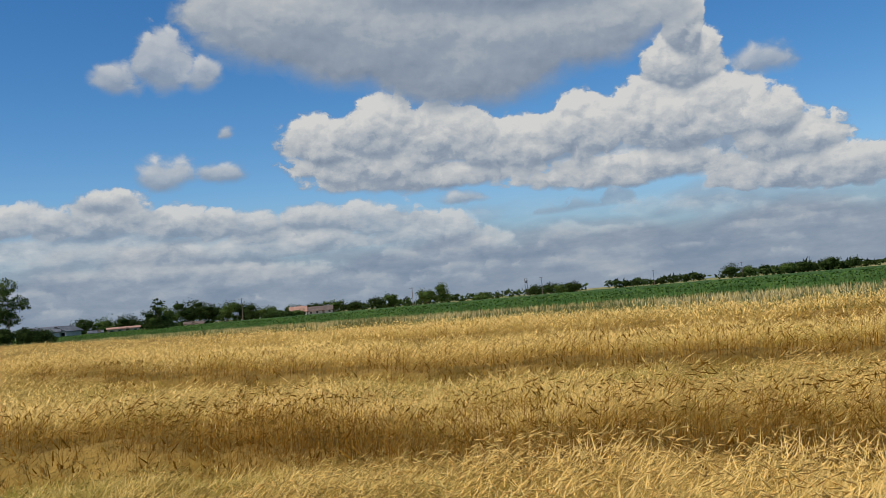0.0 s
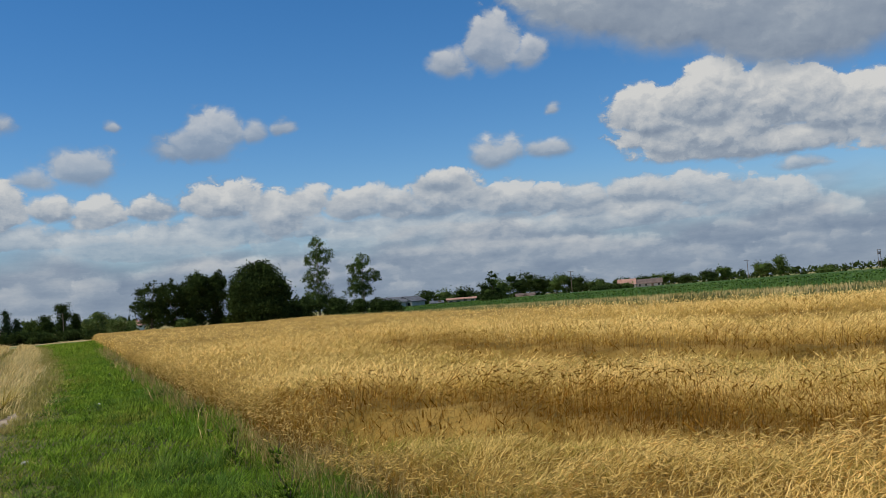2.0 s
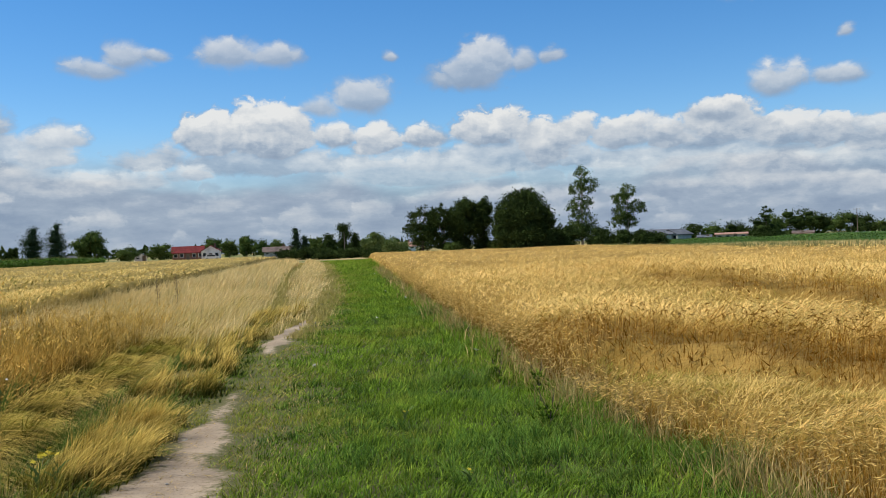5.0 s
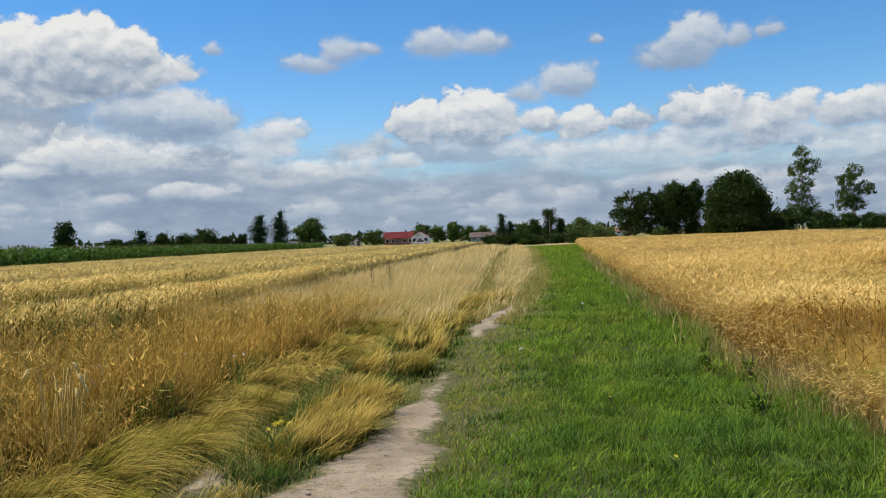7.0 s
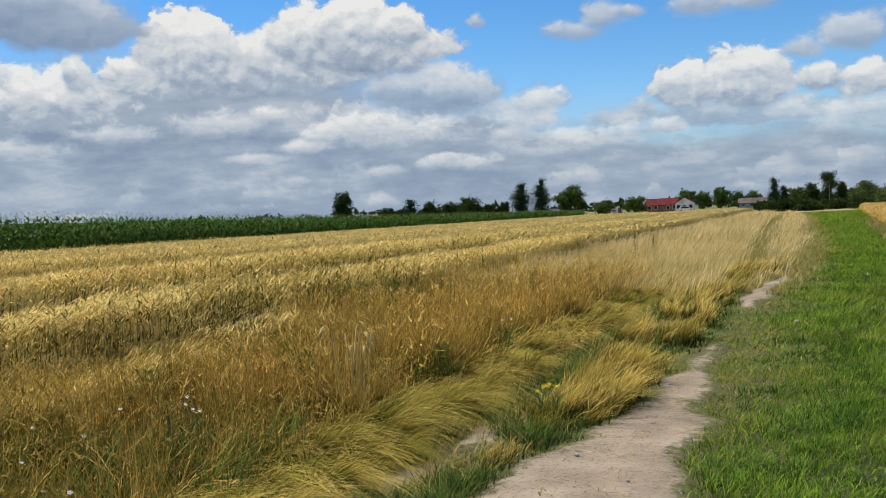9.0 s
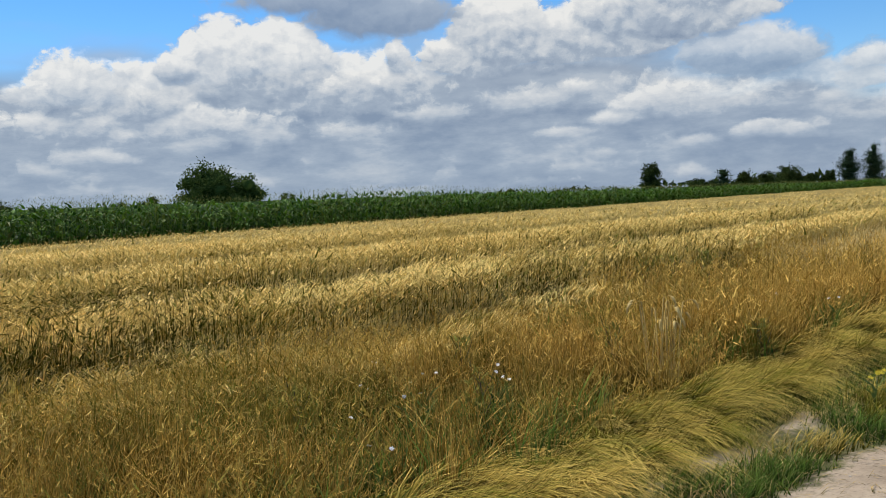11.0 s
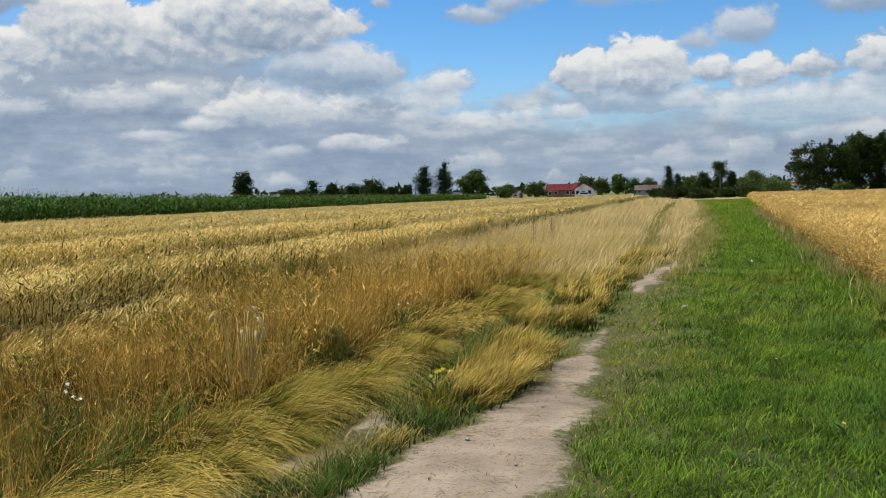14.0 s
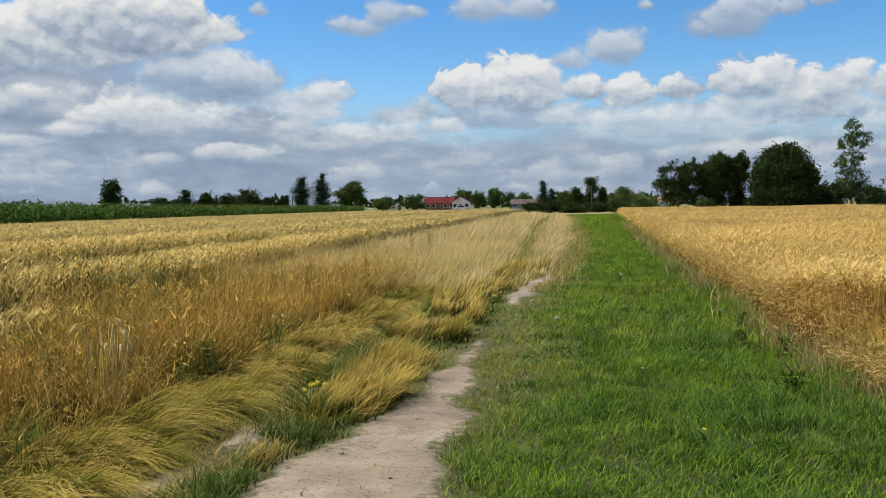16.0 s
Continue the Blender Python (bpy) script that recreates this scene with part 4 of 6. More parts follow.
# leaning clumps at the edge of the track: yellow, thick, tips to the right
for n, y0, y1, d0, d1, per, wid, tone in ((70, 6.1, 9.6, 0.35, 0.95, 60, 0.0065, 0.15), (60, 10.3, 13.5, 0.3, 1.2, 46, 0.010, 0.0), (120, 13.5, 24, 0.35, 1.3, 26, 0.014, 0.05)):
    cx, cy = scatter(n, y0, y1, d0, d1)
    m = wave(cx, cy, 0.7, 84)
    keep = m > -0.45
    cx, cy, m = cx[keep], cy[keep], m[keep]
    tufts(fold, cx, cy, per, (0.44 + 0.16 * m) * rng.uniform(0.7, 1.15, len(cx)), rng.uniform(0.35, 0.85, len(cx)), 0.15 + 0.7 * wave(cx, cy, 1.1, 85) + rng.normal(0, 0.3, len(cx)), np.clip(tone + 0.45 * wave(cx, cy, 0.5, 86), 0, 1), 0.06, wid, 4, 0.55, 0.8)
for cx, cy, per, h, tone in ((-2.22, 5.3, 150, 0.22, 0.1), (-2.15, 5.5, 60, 0.2, 0.5), (-2.4, 5.05, 60, 0.16, 0.5), (-2.5, 4.6, 60, 0.15, 0.6), (-2.15, 6.2, 140, 0.3, 0.75), (-2.3, 6.6, 140, 0.36, 0.5)):
    tufts(fold, np.array([cx]), np.array([cy]), per, h, 0.6, 0.2, tone, 0.085, 0.006, 4, 1.3, 0.7)
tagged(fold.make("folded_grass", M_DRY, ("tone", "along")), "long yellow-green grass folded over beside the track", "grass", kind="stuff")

under = Heap()
for n, y0, y1, d0, d1, per, wid in ((900, 2.0, 10, 0.4, 1.7, 16, 0.007), (600, 10, 24, 0.15, 1.6, 10, 0.014)):
    cx, cy = scatter(n, y0, y1, d0, d1)
    keep = (wave(cx, cy, 0.6, 87) > -0.3) & (bareness(cx, cy) < -0.02)
    cx, cy = cx[keep], cy[keep]
    tufts(under, cx, cy, per, 0.11, 0.7, rng.uniform(-1.5, 1.0, len(cx)), rng.uniform(0.1, 0.7, len(cx)), 0.06, wid * 0.8, 2, 1.2)

# a green foot under the folded ridge; the ridge's shade is in its dark colour
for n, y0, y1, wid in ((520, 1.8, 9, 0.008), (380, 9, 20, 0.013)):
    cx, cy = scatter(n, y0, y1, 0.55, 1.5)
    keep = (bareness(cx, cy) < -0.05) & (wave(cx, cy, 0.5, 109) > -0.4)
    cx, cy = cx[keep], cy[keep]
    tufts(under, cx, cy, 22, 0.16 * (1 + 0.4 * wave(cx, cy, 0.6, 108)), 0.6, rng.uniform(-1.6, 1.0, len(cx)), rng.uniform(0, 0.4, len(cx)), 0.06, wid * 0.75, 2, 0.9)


def stand(x, y):
    d = track_mid(y) - x
    return np.interp(d, [0.4, 1.5, 2.2, 3.2, 6.0], [0.25, 0.40, 0.60, 0.68, 0.6]) * (1 + 0.32 * wave(x, y, 1.2, 88) + 0.25 * wave(x, y, 0.35, 89))


stems = Heap()
for n, y0, y1, per, wid in ((420, -7, 1.2, 12, 0.012), (760, 1.2, 8, 38, 0.0065), (620, 8, 18, 28, 0.010)):
    cy = rng.uniform(y0, y1, n)
    cx = left_edge(cy) - 0.7 + (ridge(cy) - 0.15 - left_edge(cy) + 0.7) * rng.uniform(0, 1, n)
    keep = (np.hypot(cx, cy) > 2.3) & (wave(cx, cy, 0.55, 104) > -0.35)
    cx, cy = cx[keep], cy[keep]
    m = wave(cx, cy, 0.9, 90)
    tufts(stems, cx, cy, per, stand(cx, cy) * rng.uniform(0.3, 1.15, len(cx)), np.clip(rng.normal(0.35, 0.25, len(cx)), 0.05, 1.1), -0.1 + 2.2 * wave(cx, cy, 1.2, 99) + rng.normal(0, 1.2, len(cx)), np.clip(0.25 + 0.85 * m + rng.normal(0, 0.25, len(cx)) + 0.45 * (cy < 4.0), 0, 1), 0.06, wid, 3, 1.1)
cy = rng.uniform(7.6, 12.5, 130)
cx = ridge(cy) - rng.uniform(0.35, 1.3, 130)
tufts(stems, cx, cy, 40, rng.uniform(0.55, 0.8, 130), rng.uniform(0.1, 0.5, 130), rng.normal(0.3, 0.8, 130), rng.uniform(0, 0.15, 130), 0.05, 0.0065, 3, 0.9)
# broken stems that cross the others, and low weeds between
cx, cy = rng.uniform(-7.5, -3.2, 1500), rng.uniform(1.0, 16, 1500)
keep = (cx > left_edge(cy) - 0.9) & (cx < ridge(cy) - 0.15)
tufts(stems, cx[keep], cy[keep], 4, 0.62, 1.15, rng.uniform(-2.2, 2.2, keep.sum()), 0.0, 0.05, 0.0075, 3, 0.8)
cx, cy = rng.uniform(-6.5, -2.9, 420), rng.uniform(0.7, 4.6, 420)
keep = (cx > left_edge(cy) - 1.2) & (cx < ridge(cy) - 0.1) & (np.hypot(cx, cy) > 2.6) & (wave(cx, cy, 0.7, 105) > -0.2)
tufts(under, cx[keep], cy[keep], 12, 0.46, 0.5, rng.uniform(-3, 3, keep.sum()), rng.uniform(0, 0.6, keep.sum()), 0.06, 0.009, 2, 1.2)
cx, cy = rng.uniform(-7.5, -3.2, 420), rng.uniform(1.5, 12, 420)
keep = (cx > left_edge(cy) - 1.2) & (cx < ridge(cy) - 0.1) & (wave(cx, cy, 1.4, 103) > 0.05)
tufts(under, cx[keep], cy[keep], 16, 0.5, 0.5, rng.uniform(-3, 3, keep.sum()), rng.uniform(0, 0.5, keep.sum()), 0.07, 0.016, 2, 1.2)
# thin stalks with loose pale heads stand above the rest
for count, y0, y1, size in ((7600, 1.2, 9, 1.0), (6500, 9, 20, 1.5)):
    y = rng.uniform(y0, y1, count)
    hi, lo = ridge(y) - 0.2, left_edge(y) - 0.8
    x = lo + (hi - lo) * rng.uniform(0, 1, count)
    keep = (np.hypot(x, y) > 2.6) & (rng.uniform(0, 1, count) < 0.55 + 0.7 * wave(x, y, 1.3, 87))
    x, y = x[keep], y[keep]
    n = len(x)
    h = stand(x, y) * rng.uniform(0.6, 1.2, n)
    way, lean = 0.1 + rng.normal(0, 1.2, n), rng.uniform(0.1, 0.8, n)
    v, q, t, s, end = blades(np.stack([x, y, np.zeros(n)], -1), h, lean, way, np.full(n, 0.004 * size), 2, tip=0.6)
    stems.add(v, q, t, np.zeros(len(v)), s)
    for k in range(5):
        b = end + np.stack([rng.normal(0, 0.012, n) - 0.012 * np.cos(way) * k, rng.normal(0, 0.012, n) - 0.012 * np.sin(way) * k, -0.02 * k * np.ones(n)], -1)
        v, q, t, s, _ = blades(b, rng.uniform(0.02, 0.04, n) * size ** 0.4, rng.uniform(0.3, 1.4, n), rng.uniform(0, 6.28, n), np.full(n, 0.006 * size), 1)
        stems.add(v, q, t, np.zeros(len(v)), np.ones(len(v)))
# dry panicles and leaf ends caught all through the brown grass
for count, y0, y1, size in ((21000, 1.0, 7, 1.05), (17000, 7, 18, 1.8)):
    y = rng.uniform(y0, y1, count)
    hi, lo = ridge(y) - 0.1, left_edge(y) - 0.8
    x = lo + (hi - lo) * rng.uniform(0, 1, count)
    keep = (np.hypot(x, y) > 2.5) & (rng.uniform(0, 1, count) < 0.6 + 0.8 * wave(x, y, 0.8, 106))
    x, y = x[keep], y[keep]
    n = len(x)
    v, q, t, s, _ = blades(np.stack([x, y, stand(x, y) * rng.uniform(0.35, 1.0, n)], -1), rng.uniform(0.03, 0.11, n) * size ** 0.5, rng.uniform(0.3, 1.5, n), rng.uniform(0, 6.28, n), 0.008 * size * rng.uniform(0.6, 1.6, n), 1, droop=rng.uniform(0, 1.2, n))
    stems.add(v, q, t, np.repeat(np.clip(0.1 + 0.45 * wave(x, y, 0.7, 107) + 0.45 * (y < 4.2), 0, 1), 3), np.ones(len(v)))
tagged(under.make("green_grass", M_GREEN_DEEP_SHADED, ("tone", "along")), "short green grass at the foot of the dry verge, darkened for its shade", "grass", kind="stuff")
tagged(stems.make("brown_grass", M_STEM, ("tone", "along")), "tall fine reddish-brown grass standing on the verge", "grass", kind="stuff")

RUT_Y, RUT_LEFT = [18, 28, 57, 98, 140], [-2.2, -2.6, -4.7, -6.4, -9.5]
pale = Heap()
for n, y0, y1, per, wid, high in ((1500, 16, 34, 14, 0.013, 0.62), (1300, 34, 70, 10, 0.03, 0.72), (1000, 70, 130, 7, 0.07, 0.8)):
    cy = rng.uniform(y0, y1, n)
    cx = left_edge(cy) - 0.6 + (track_mid(cy) - 0.25 - left_edge(cy) + 0.6) * rng.uniform(0, 1, n)
    keep = np.abs(cx - np.interp(cy, RUT_Y, RUT_LEFT)) > 0.28 + 0.003 * cy
    cx, cy = cx[keep], cy[keep]
    d = track_mid(cy) - cx
    tufts(pale, cx, cy, per, high * np.interp(d, [0.2, 1.0, 2.5], [0.45, 0.75, 1.0]) * (1 + 0.25 * wave(cx, cy, 1.5, 100)), 0.55, -0.2 + 0.6 * wave(cx, cy, 3.0, 101), np.clip(0.1 + 0.45 * wave(cx, cy, 1.6, 102), 0, 1), 0.16, wid, 2, 0.9, 0.5)
for k in range(2):
    n = 1500
    cy = 17 + 100 * rng.uniform(0, 1, n) ** 1.6
    cx = (np.interp(cy, RUT_Y, RUT_LEFT) if k == 0 else track_mid(cy)) + rng.normal(0, 0.22 + 0.002 * cy, n)
    tufts(pale, cx, cy, 9, 0.16, 0.6, rng.uniform(-3, 3, n), np.clip(rng.normal(0.9, 0.2, n), 0, 1), 0.10, 0.008 + 0.0004 * cy, 2, 1.0)
tagged(pale.make("pale_dry_grass", M_PALE, ("tone", "along")), "pale feathery dry grass further along the verge", "grass", kind="stuff")

# ---- maize ----
def maize(heap, x, y, tall, leaves, wide, tassel=True):
    """Stalks with arching leaves all round, and a tassel."""
    n = len(x)
    h = tall * rng.uniform(0.92, 1.06, n) * (1 + 0.07 * wave(x, y, 6.0, 91))
    v, q, t, s, _ = blades(np.stack([x, y, np.zeros(n)], -1), h, rng.uniform(0, 0.06, n), rng.uniform(0, 6.28, n), np.full(n, 0.05 * wide), 1, tip=0.5)
    heap.add(v, q, t, np.repeat(rng.uniform(0.1, 0.4, n), len(v) // n), s)
    turn = rng.uniform(0, 6.28, n)
    for k in range(leaves):
        up = (0.16 + 0.76 * k / leaves) * h
        length = np.mean(tall) * 0.30 * rng.uniform(0.7, 1.2, n) * (1.0 if k < leaves - 2 else 0.75)
        v, q, t, s, _ = blades(np.stack([x, y, up], -1), length, rng.uniform(0.6, 1.5, n), turn + math.pi * k + rng.normal(0, 0.5, n), 0.15 * wide * rng.uniform(0.7, 1.2, n), 3 if leaves > 5 else 2, tip=0.5, droop=rng.uniform(0.5, 1.5, n))
        heap.add(v, q, t, np.repeat(np.clip(rng.normal(0.05, 0.12, n) + (0.35 if k == 0 else 0), 0, 1), len(v) // n), s)
    if tassel:
        for k in range(2):
            v, q, t, s, _ = blades(np.stack([x, y, h * 0.96], -1), 0.2 * rng.uniform(0.6, 1.2, n), rng.uniform(0.2, 1.0, n), rng.uniform(0, 6.28, n), np.full(n, 0.022 * wide), 1)
            heap.add(v, q, t, np.full(len(v), 0.6), s)


def corn_height(y):
    return np.interp(y, [15, 50, 90, 165], [2.98, 2.85, 2.25, 1.85])


corn = Heap()
for row in range(7):
    y = np.arange(2, 168, 0.21 if row < 3 else 0.4)
    y = y + rng.normal(0, 0.05, len(y))
    x = -45.6 - 0.75 * row - 0.35 * (row > 3) * (row - 3) + rng.normal(0, 0.06, len(y)) + 0.2 * wave(y, y * 0, 9.0, 92)
    maize(corn, x, y, corn_height(y), 7 if row < 3 else 4, 1.0 if row < 3 else 1.6)
y = rng.uniform(2, 168, 2600)
x = rng.uniform(-75, -51, 2600)
maize(corn, x, y, corn_height(y), 4, 2.0)
tagged(corn.make("maize_field", M_CORN, ("tone", "along")), "tall dark green maize with pale tassels in close rows", "maize", kind="stuff")
# a sheet fills the maize's inside; the shade there is in its dark colour
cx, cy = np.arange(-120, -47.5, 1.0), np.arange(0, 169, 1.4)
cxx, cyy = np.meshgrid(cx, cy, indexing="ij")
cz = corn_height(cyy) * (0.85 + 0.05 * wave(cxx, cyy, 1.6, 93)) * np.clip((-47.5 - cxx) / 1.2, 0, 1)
n = len(cy)
i, j = [a.ravel() for a in np.meshgrid(np.arange(len(cx) - 1), np.arange(n - 1), indexing="ij")]
tagged(mesh_object("maize_canopy", np.stack([cxx, cyy, cz], -1).reshape(-1, 3), np.stack([i * n + j, (i + 1) * n + j, (i + 1) * n + j + 1, i * n + j + 1], -1), None, M_LEAF_BED), "dark green sheet for the shaded leaves inside the maize field", "maize", kind="stuff")

# ---- weeds and the low green crop beyond the right-hand grain ----
M_WEED = plant("grey_green_weed", (0.09, 0.12, 0.035), (0.22, 0.26, 0.09), (0.30, 0.27, 0.11), 0.4, 0.3, 0.3)
M_CROP = plant("young_maize", (0.022, 0.065, 0.01), (0.11, 0.21, 0.035), (0.20, 0.23, 0.07), 0.25, 0.3, 0.1, rough=0.6, gloss=0.08)
weeds = Heap()
n = 5200
y = np.where(rng.uniform(0, 1, n) < 0.5, rng.uniform(5, 40, n), rng.uniform(5, 150, n))
x = far_edge(y) + np.abs(rng.normal(0.3, 1.3, n)) + 0.6 * wave(y, y * 0, 6.0, 94)
keep = rng.uniform(0, 1, n) < 0.5 + 0.8 * wave(x * 0, y, 3.0, 95)
x, y = x[keep], y[keep]
for k in range(5):
    n = len(x)
    v, q, t, s, _ = blades(np.stack([x + rng.normal(0, 0.12, n), y + rng.normal(0, 0.12, n), np.zeros(n)], -1), rng.uniform(0.6, 1.2, n), rng.uniform(0.05, 0.5, n), rng.uniform(0, 6.28, n), rng.uniform(0.04, 0.11, n), 2, tip=0.8)
    weeds.add(v, q, t, np.repeat(rng.uniform(0, 0.5, n), len(v) // n), s)
tagged(weeds.make("weed_strip", M_WEED, ("tone", "along")), "ragged grey-green weeds along the far field edge", "weeds", kind="stuff")
strip = Heap()
for count, x0, x1, wid in ((16000, 24.0, 42.0, 0.04), (14000, 42.0, 66.0, 0.08)):
    x, y = rng.uniform(x0, x1, count), rng.uniform(4, 150, count)
    keep = x > far_edge(y) + 1.0
    x, y = x[keep], y[keep]
    count = len(x)
    v, q, t, s, _ = blades(np.stack([x, y, np.zeros(count)], -1), rng.uniform(0.25, 0.6, count), rng.uniform(0.1, 0.6, count), rng.uniform(0, 6.28, count), np.full(count, wid), 1)
    strip.add(v, q, t, np.repeat(rng.uniform(0, 0.3, count), len(v) // count), s)
tagged(strip.make("dry_grass", M_PALE, ("tone", "along")), "band of pale dry grass between the far fields", "grass", kind="stuff")
low = Heap()
for row in range(16):
    gap = 0.28 + 0.05 * row
    y = np.arange(4, 250, gap)
    x = 66 + 1.2 * row + 0.14 * row * row + rng.normal(0, 0.1, len(y))
    maize(low, x, y + rng.normal(0, 0.06, len(y)), 1.22, 5, 1.2 + 0.12 * row, tassel=False)
tagged(low.make("young_maize", M_CROP, ("tone", "along")), "low bright green young maize in long rows", "maize", kind="stuff")
cx, cy = np.concatenate([np.arange(65.8, 82, 0.8), np.arange(82, 170, 3.0)]), np.arange(0, 260, 2.5)
cxx, cyy = np.meshgrid(cx, cy, indexing="ij")
cz = np.clip((cxx - 66.2) / 1.5, 0, 1) * np.clip((168 - cxx) / 3, 0, 1) * (np.interp(cxx, [66, 90, 170], [0.75, 0.95, 1.0]) + 0.07 * wave(cxx, cyy, 3.0, 96)) + 0.005
n = len(cy)
i, j = [a.ravel() for a in np.meshgrid(np.arange(len(cx) - 1), np.arange(n - 1), indexing="ij")]
M_CROP_BED = soil("young_maize_canopy", (0.03, 0.075, 0.015), (0.07, 0.13, 0.03), (0.02, 0.04, 0.01), 0.3, 0.2)
tagged(mesh_object("young_maize_canopy", np.stack([cxx, cyy, cz], -1).reshape(-1, 3), np.stack([i * n + j, (i + 1) * n + j, (i + 1) * n + j + 1, i * n + j + 1], -1), None, M_CROP_BED), "closed green leaf canopy of young maize", "maize", kind="stuff")

# ---- trees ----
def leaves_material(name, low, high, light):
    m = plant(name, low, high, light, 0.5, 0.25, 0.35)
    return m


LEAF_DARK = leaves_material("dark_leaf", (0.014, 0.026, 0.007), (0.05, 0.078, 0.02), (0.075, 0.11, 0.03))
LEAF_MID = leaves_material("green_leaf", (0.025, 0.05, 0.01), (0.10, 0.15, 0.04), (0.14, 0.19, 0.05))
LEAF_LIGHT = leaves_material("light_leaf", (0.045, 0.08, 0.018), (0.15, 0.21, 0.06), (0.22, 0.27, 0.10))
LEAF_NEEDLE = leaves_material("needle", (0.014, 0.028, 0.014), (0.04, 0.07, 0.035), (0.07, 0.10, 0.05))
BARK = soil("bark", (0.10, 0.08, 0.06), (0.17, 0.14, 0.11), (0.05, 0.04, 0.03), 3.0, 0.02)
BARK_PALE = soil("pale_bark", (0.35, 0.32, 0.27), (0.45, 0.42, 0.36), (0.18, 0.16, 0.13), 3.0, 0.02)


def tube(heap, points, radii, sides=6):
    pts, r = np.array(points, float), np.array(radii, float)
    ring = np.arange(sides) * 2 * math.pi / sides
    v = np.concatenate([p + np.stack([np.cos(ring) * q, np.sin(ring) * q, 0 * ring], -1) for p, q in zip(pts, r)])
    quads = [[k * sides + s, k * sides + (s + 1) % sides, (k + 1) * sides + (s + 1) % sides, (k + 1) * sides + s] for k in range(len(pts) - 1) for s in range(sides)]
    heap.add(v, np.array(quads))


def child(ob, parent):
    ob.parent = parent
    return ob


def tree(name, where, lobes, count, leaf, mat, bark, trunk, label, seed, clusters=90, gap=0.55, category="tree", dense=1.0, loose=0.15, core=True):
    """A tree: a tapered trunk with limbs into the crown's lobes (x, y, z, half width, half height), and a crown of leaf clumps."""
    global rng
    count, clusters, leaf = int(count * 1.5 * dense), int(clusters * 1.5 * min(dense, 2)), leaf * 0.80 / math.sqrt(dense)
    keep_rng, rng = rng, np.random.default_rng(seed)
    root = tagged(new(name), label, category)
    root.location = (where[0], where[1], 0)
    lob = np.array(lobes, float)
    top = lob[np.argmax(lob[:, 2])]
    wood = Heap()
    knots = [(0, 0, -0.1), (0.1 * trunk, 0, lob[:, 2].min() * 0.6), (top[0] * 0.6, top[1] * 0.6, top[2] * 0.75), (top[0], top[1], top[2] + top[4] * 0.5)]
    tube(wood, knots, [trunk * 1.3, trunk, trunk * 0.55, trunk * 0.12], 8)
    share = lob[:, 3] ** 2 * lob[:, 4]
    pick = rng.choice(len(lob), clusters, p=share / share.sum())
    d = rng.normal(size=(clusters, 3))
    d /= np.linalg.norm(d, axis=1)[:, None]
    centre = lob[pick, :3] + d * (lob[pick][:, [3, 3, 4]]) * (rng.uniform(0.35, 1.0, clusters) ** gap)[:, None]
    for c in centre[rng.permutation(clusters)[:14]]:
        s = rng.uniform(0.35, 0.7)
        start = np.array([top[0] * 0.5 * s, top[1] * 0.5 * s, max(0.5, c[2] * s)])
        tube(wood, [start, start * 0.45 + c * 0.55 + np.array([0, 0, 0.15]), c], [trunk * 0.32, trunk * 0.18, trunk * 0.05], 5)
    child(wood.make("trunk", bark), root)
    own = rng.integers(0, clusters, count)
    spread = (lob[pick][:, 3] * loose + leaf * 0.5)[own][:, None]
    c = centre[own] + rng.normal(size=(count, 3)) * spread * np.array([1, 1, 0.75])
    c[:, 2] = np.maximum(c[:, 2], 0.12)
    a, b = rng.normal(size=(count, 3)), rng.normal(size=(count, 3))
    a /= np.linalg.norm(a, axis=1)[:, None]
    b -= a * (a * b).sum(1)[:, None]
    b /= np.linalg.norm(b, axis=1)[:, None]
    size = leaf * rng.uniform(0.5, 1.3, count)[:, None]
    v = np.stack([c - a * size, c + b * size * 0.45, c + a * size, c - b * size * 0.45], 1).reshape(-1, 3)
    tone = np.clip(rng.normal(0.25, 0.2, clusters), 0, 1)[own]
    crown = Heap()
    crown.add(v, np.arange(count)[:, None] * 4 + np.arange(4), None, np.repeat(tone, 4), np.ones(4 * count))
    if core and mat is not LEAF_LIGHT:
        # the shaded inside of the crown: dense twigs and leaves in each lobe
        for x, y, z, a, b in lob:
            shell, ring = [], 9
            for i in range(1, 6):
                for j in range(ring):
                    up, turn, wide = math.pi * i / 6, 2 * math.pi * (j + 0.5 * i) / ring, rng.uniform(0.45, 0.72)
                    shell.append((x + a * wide * math.sin(up) * math.cos(turn), y + a * wide * math.sin(up) * math.sin(turn), max(0.1, z - b * wide * math.cos(up))))
            quads = np.array([[i * ring + j, i * ring + (j + 1) % ring, (i + 1) * ring + (j + 1) % ring, (i + 1) * ring + j] for i in range(4) for j in range(ring)])
            crown.add(np.array(shell), quads, None, np.zeros(len(shell)), np.ones(len(shell)))
    child(crown.make("crown", mat, ("tone", "along")), root)
    rng = keep_rng
    return root


def round_lobes(w, h, low=0.12, seed=0, n=6):
    """Lobes of an uneven round-headed crown, w wide and h high."""
    r = np.random.default_rng(seed)
    out = [(0, 0, h * (0.5 + low / 2), w * 0.36, h * (0.5 - low / 2) * 0.86)]
    for k in range(n):
        a = 2 * math.pi * k / n + r.uniform(-0.4, 0.4)
        z = h * r.uniform(low + 0.18, 0.8)
        out.append((math.cos(a) * w * 0.27, math.sin(a) * w * 0.27, z, w * r.uniform(0.18, 0.26), h * r.uniform(0.12, 0.2)))
    return out


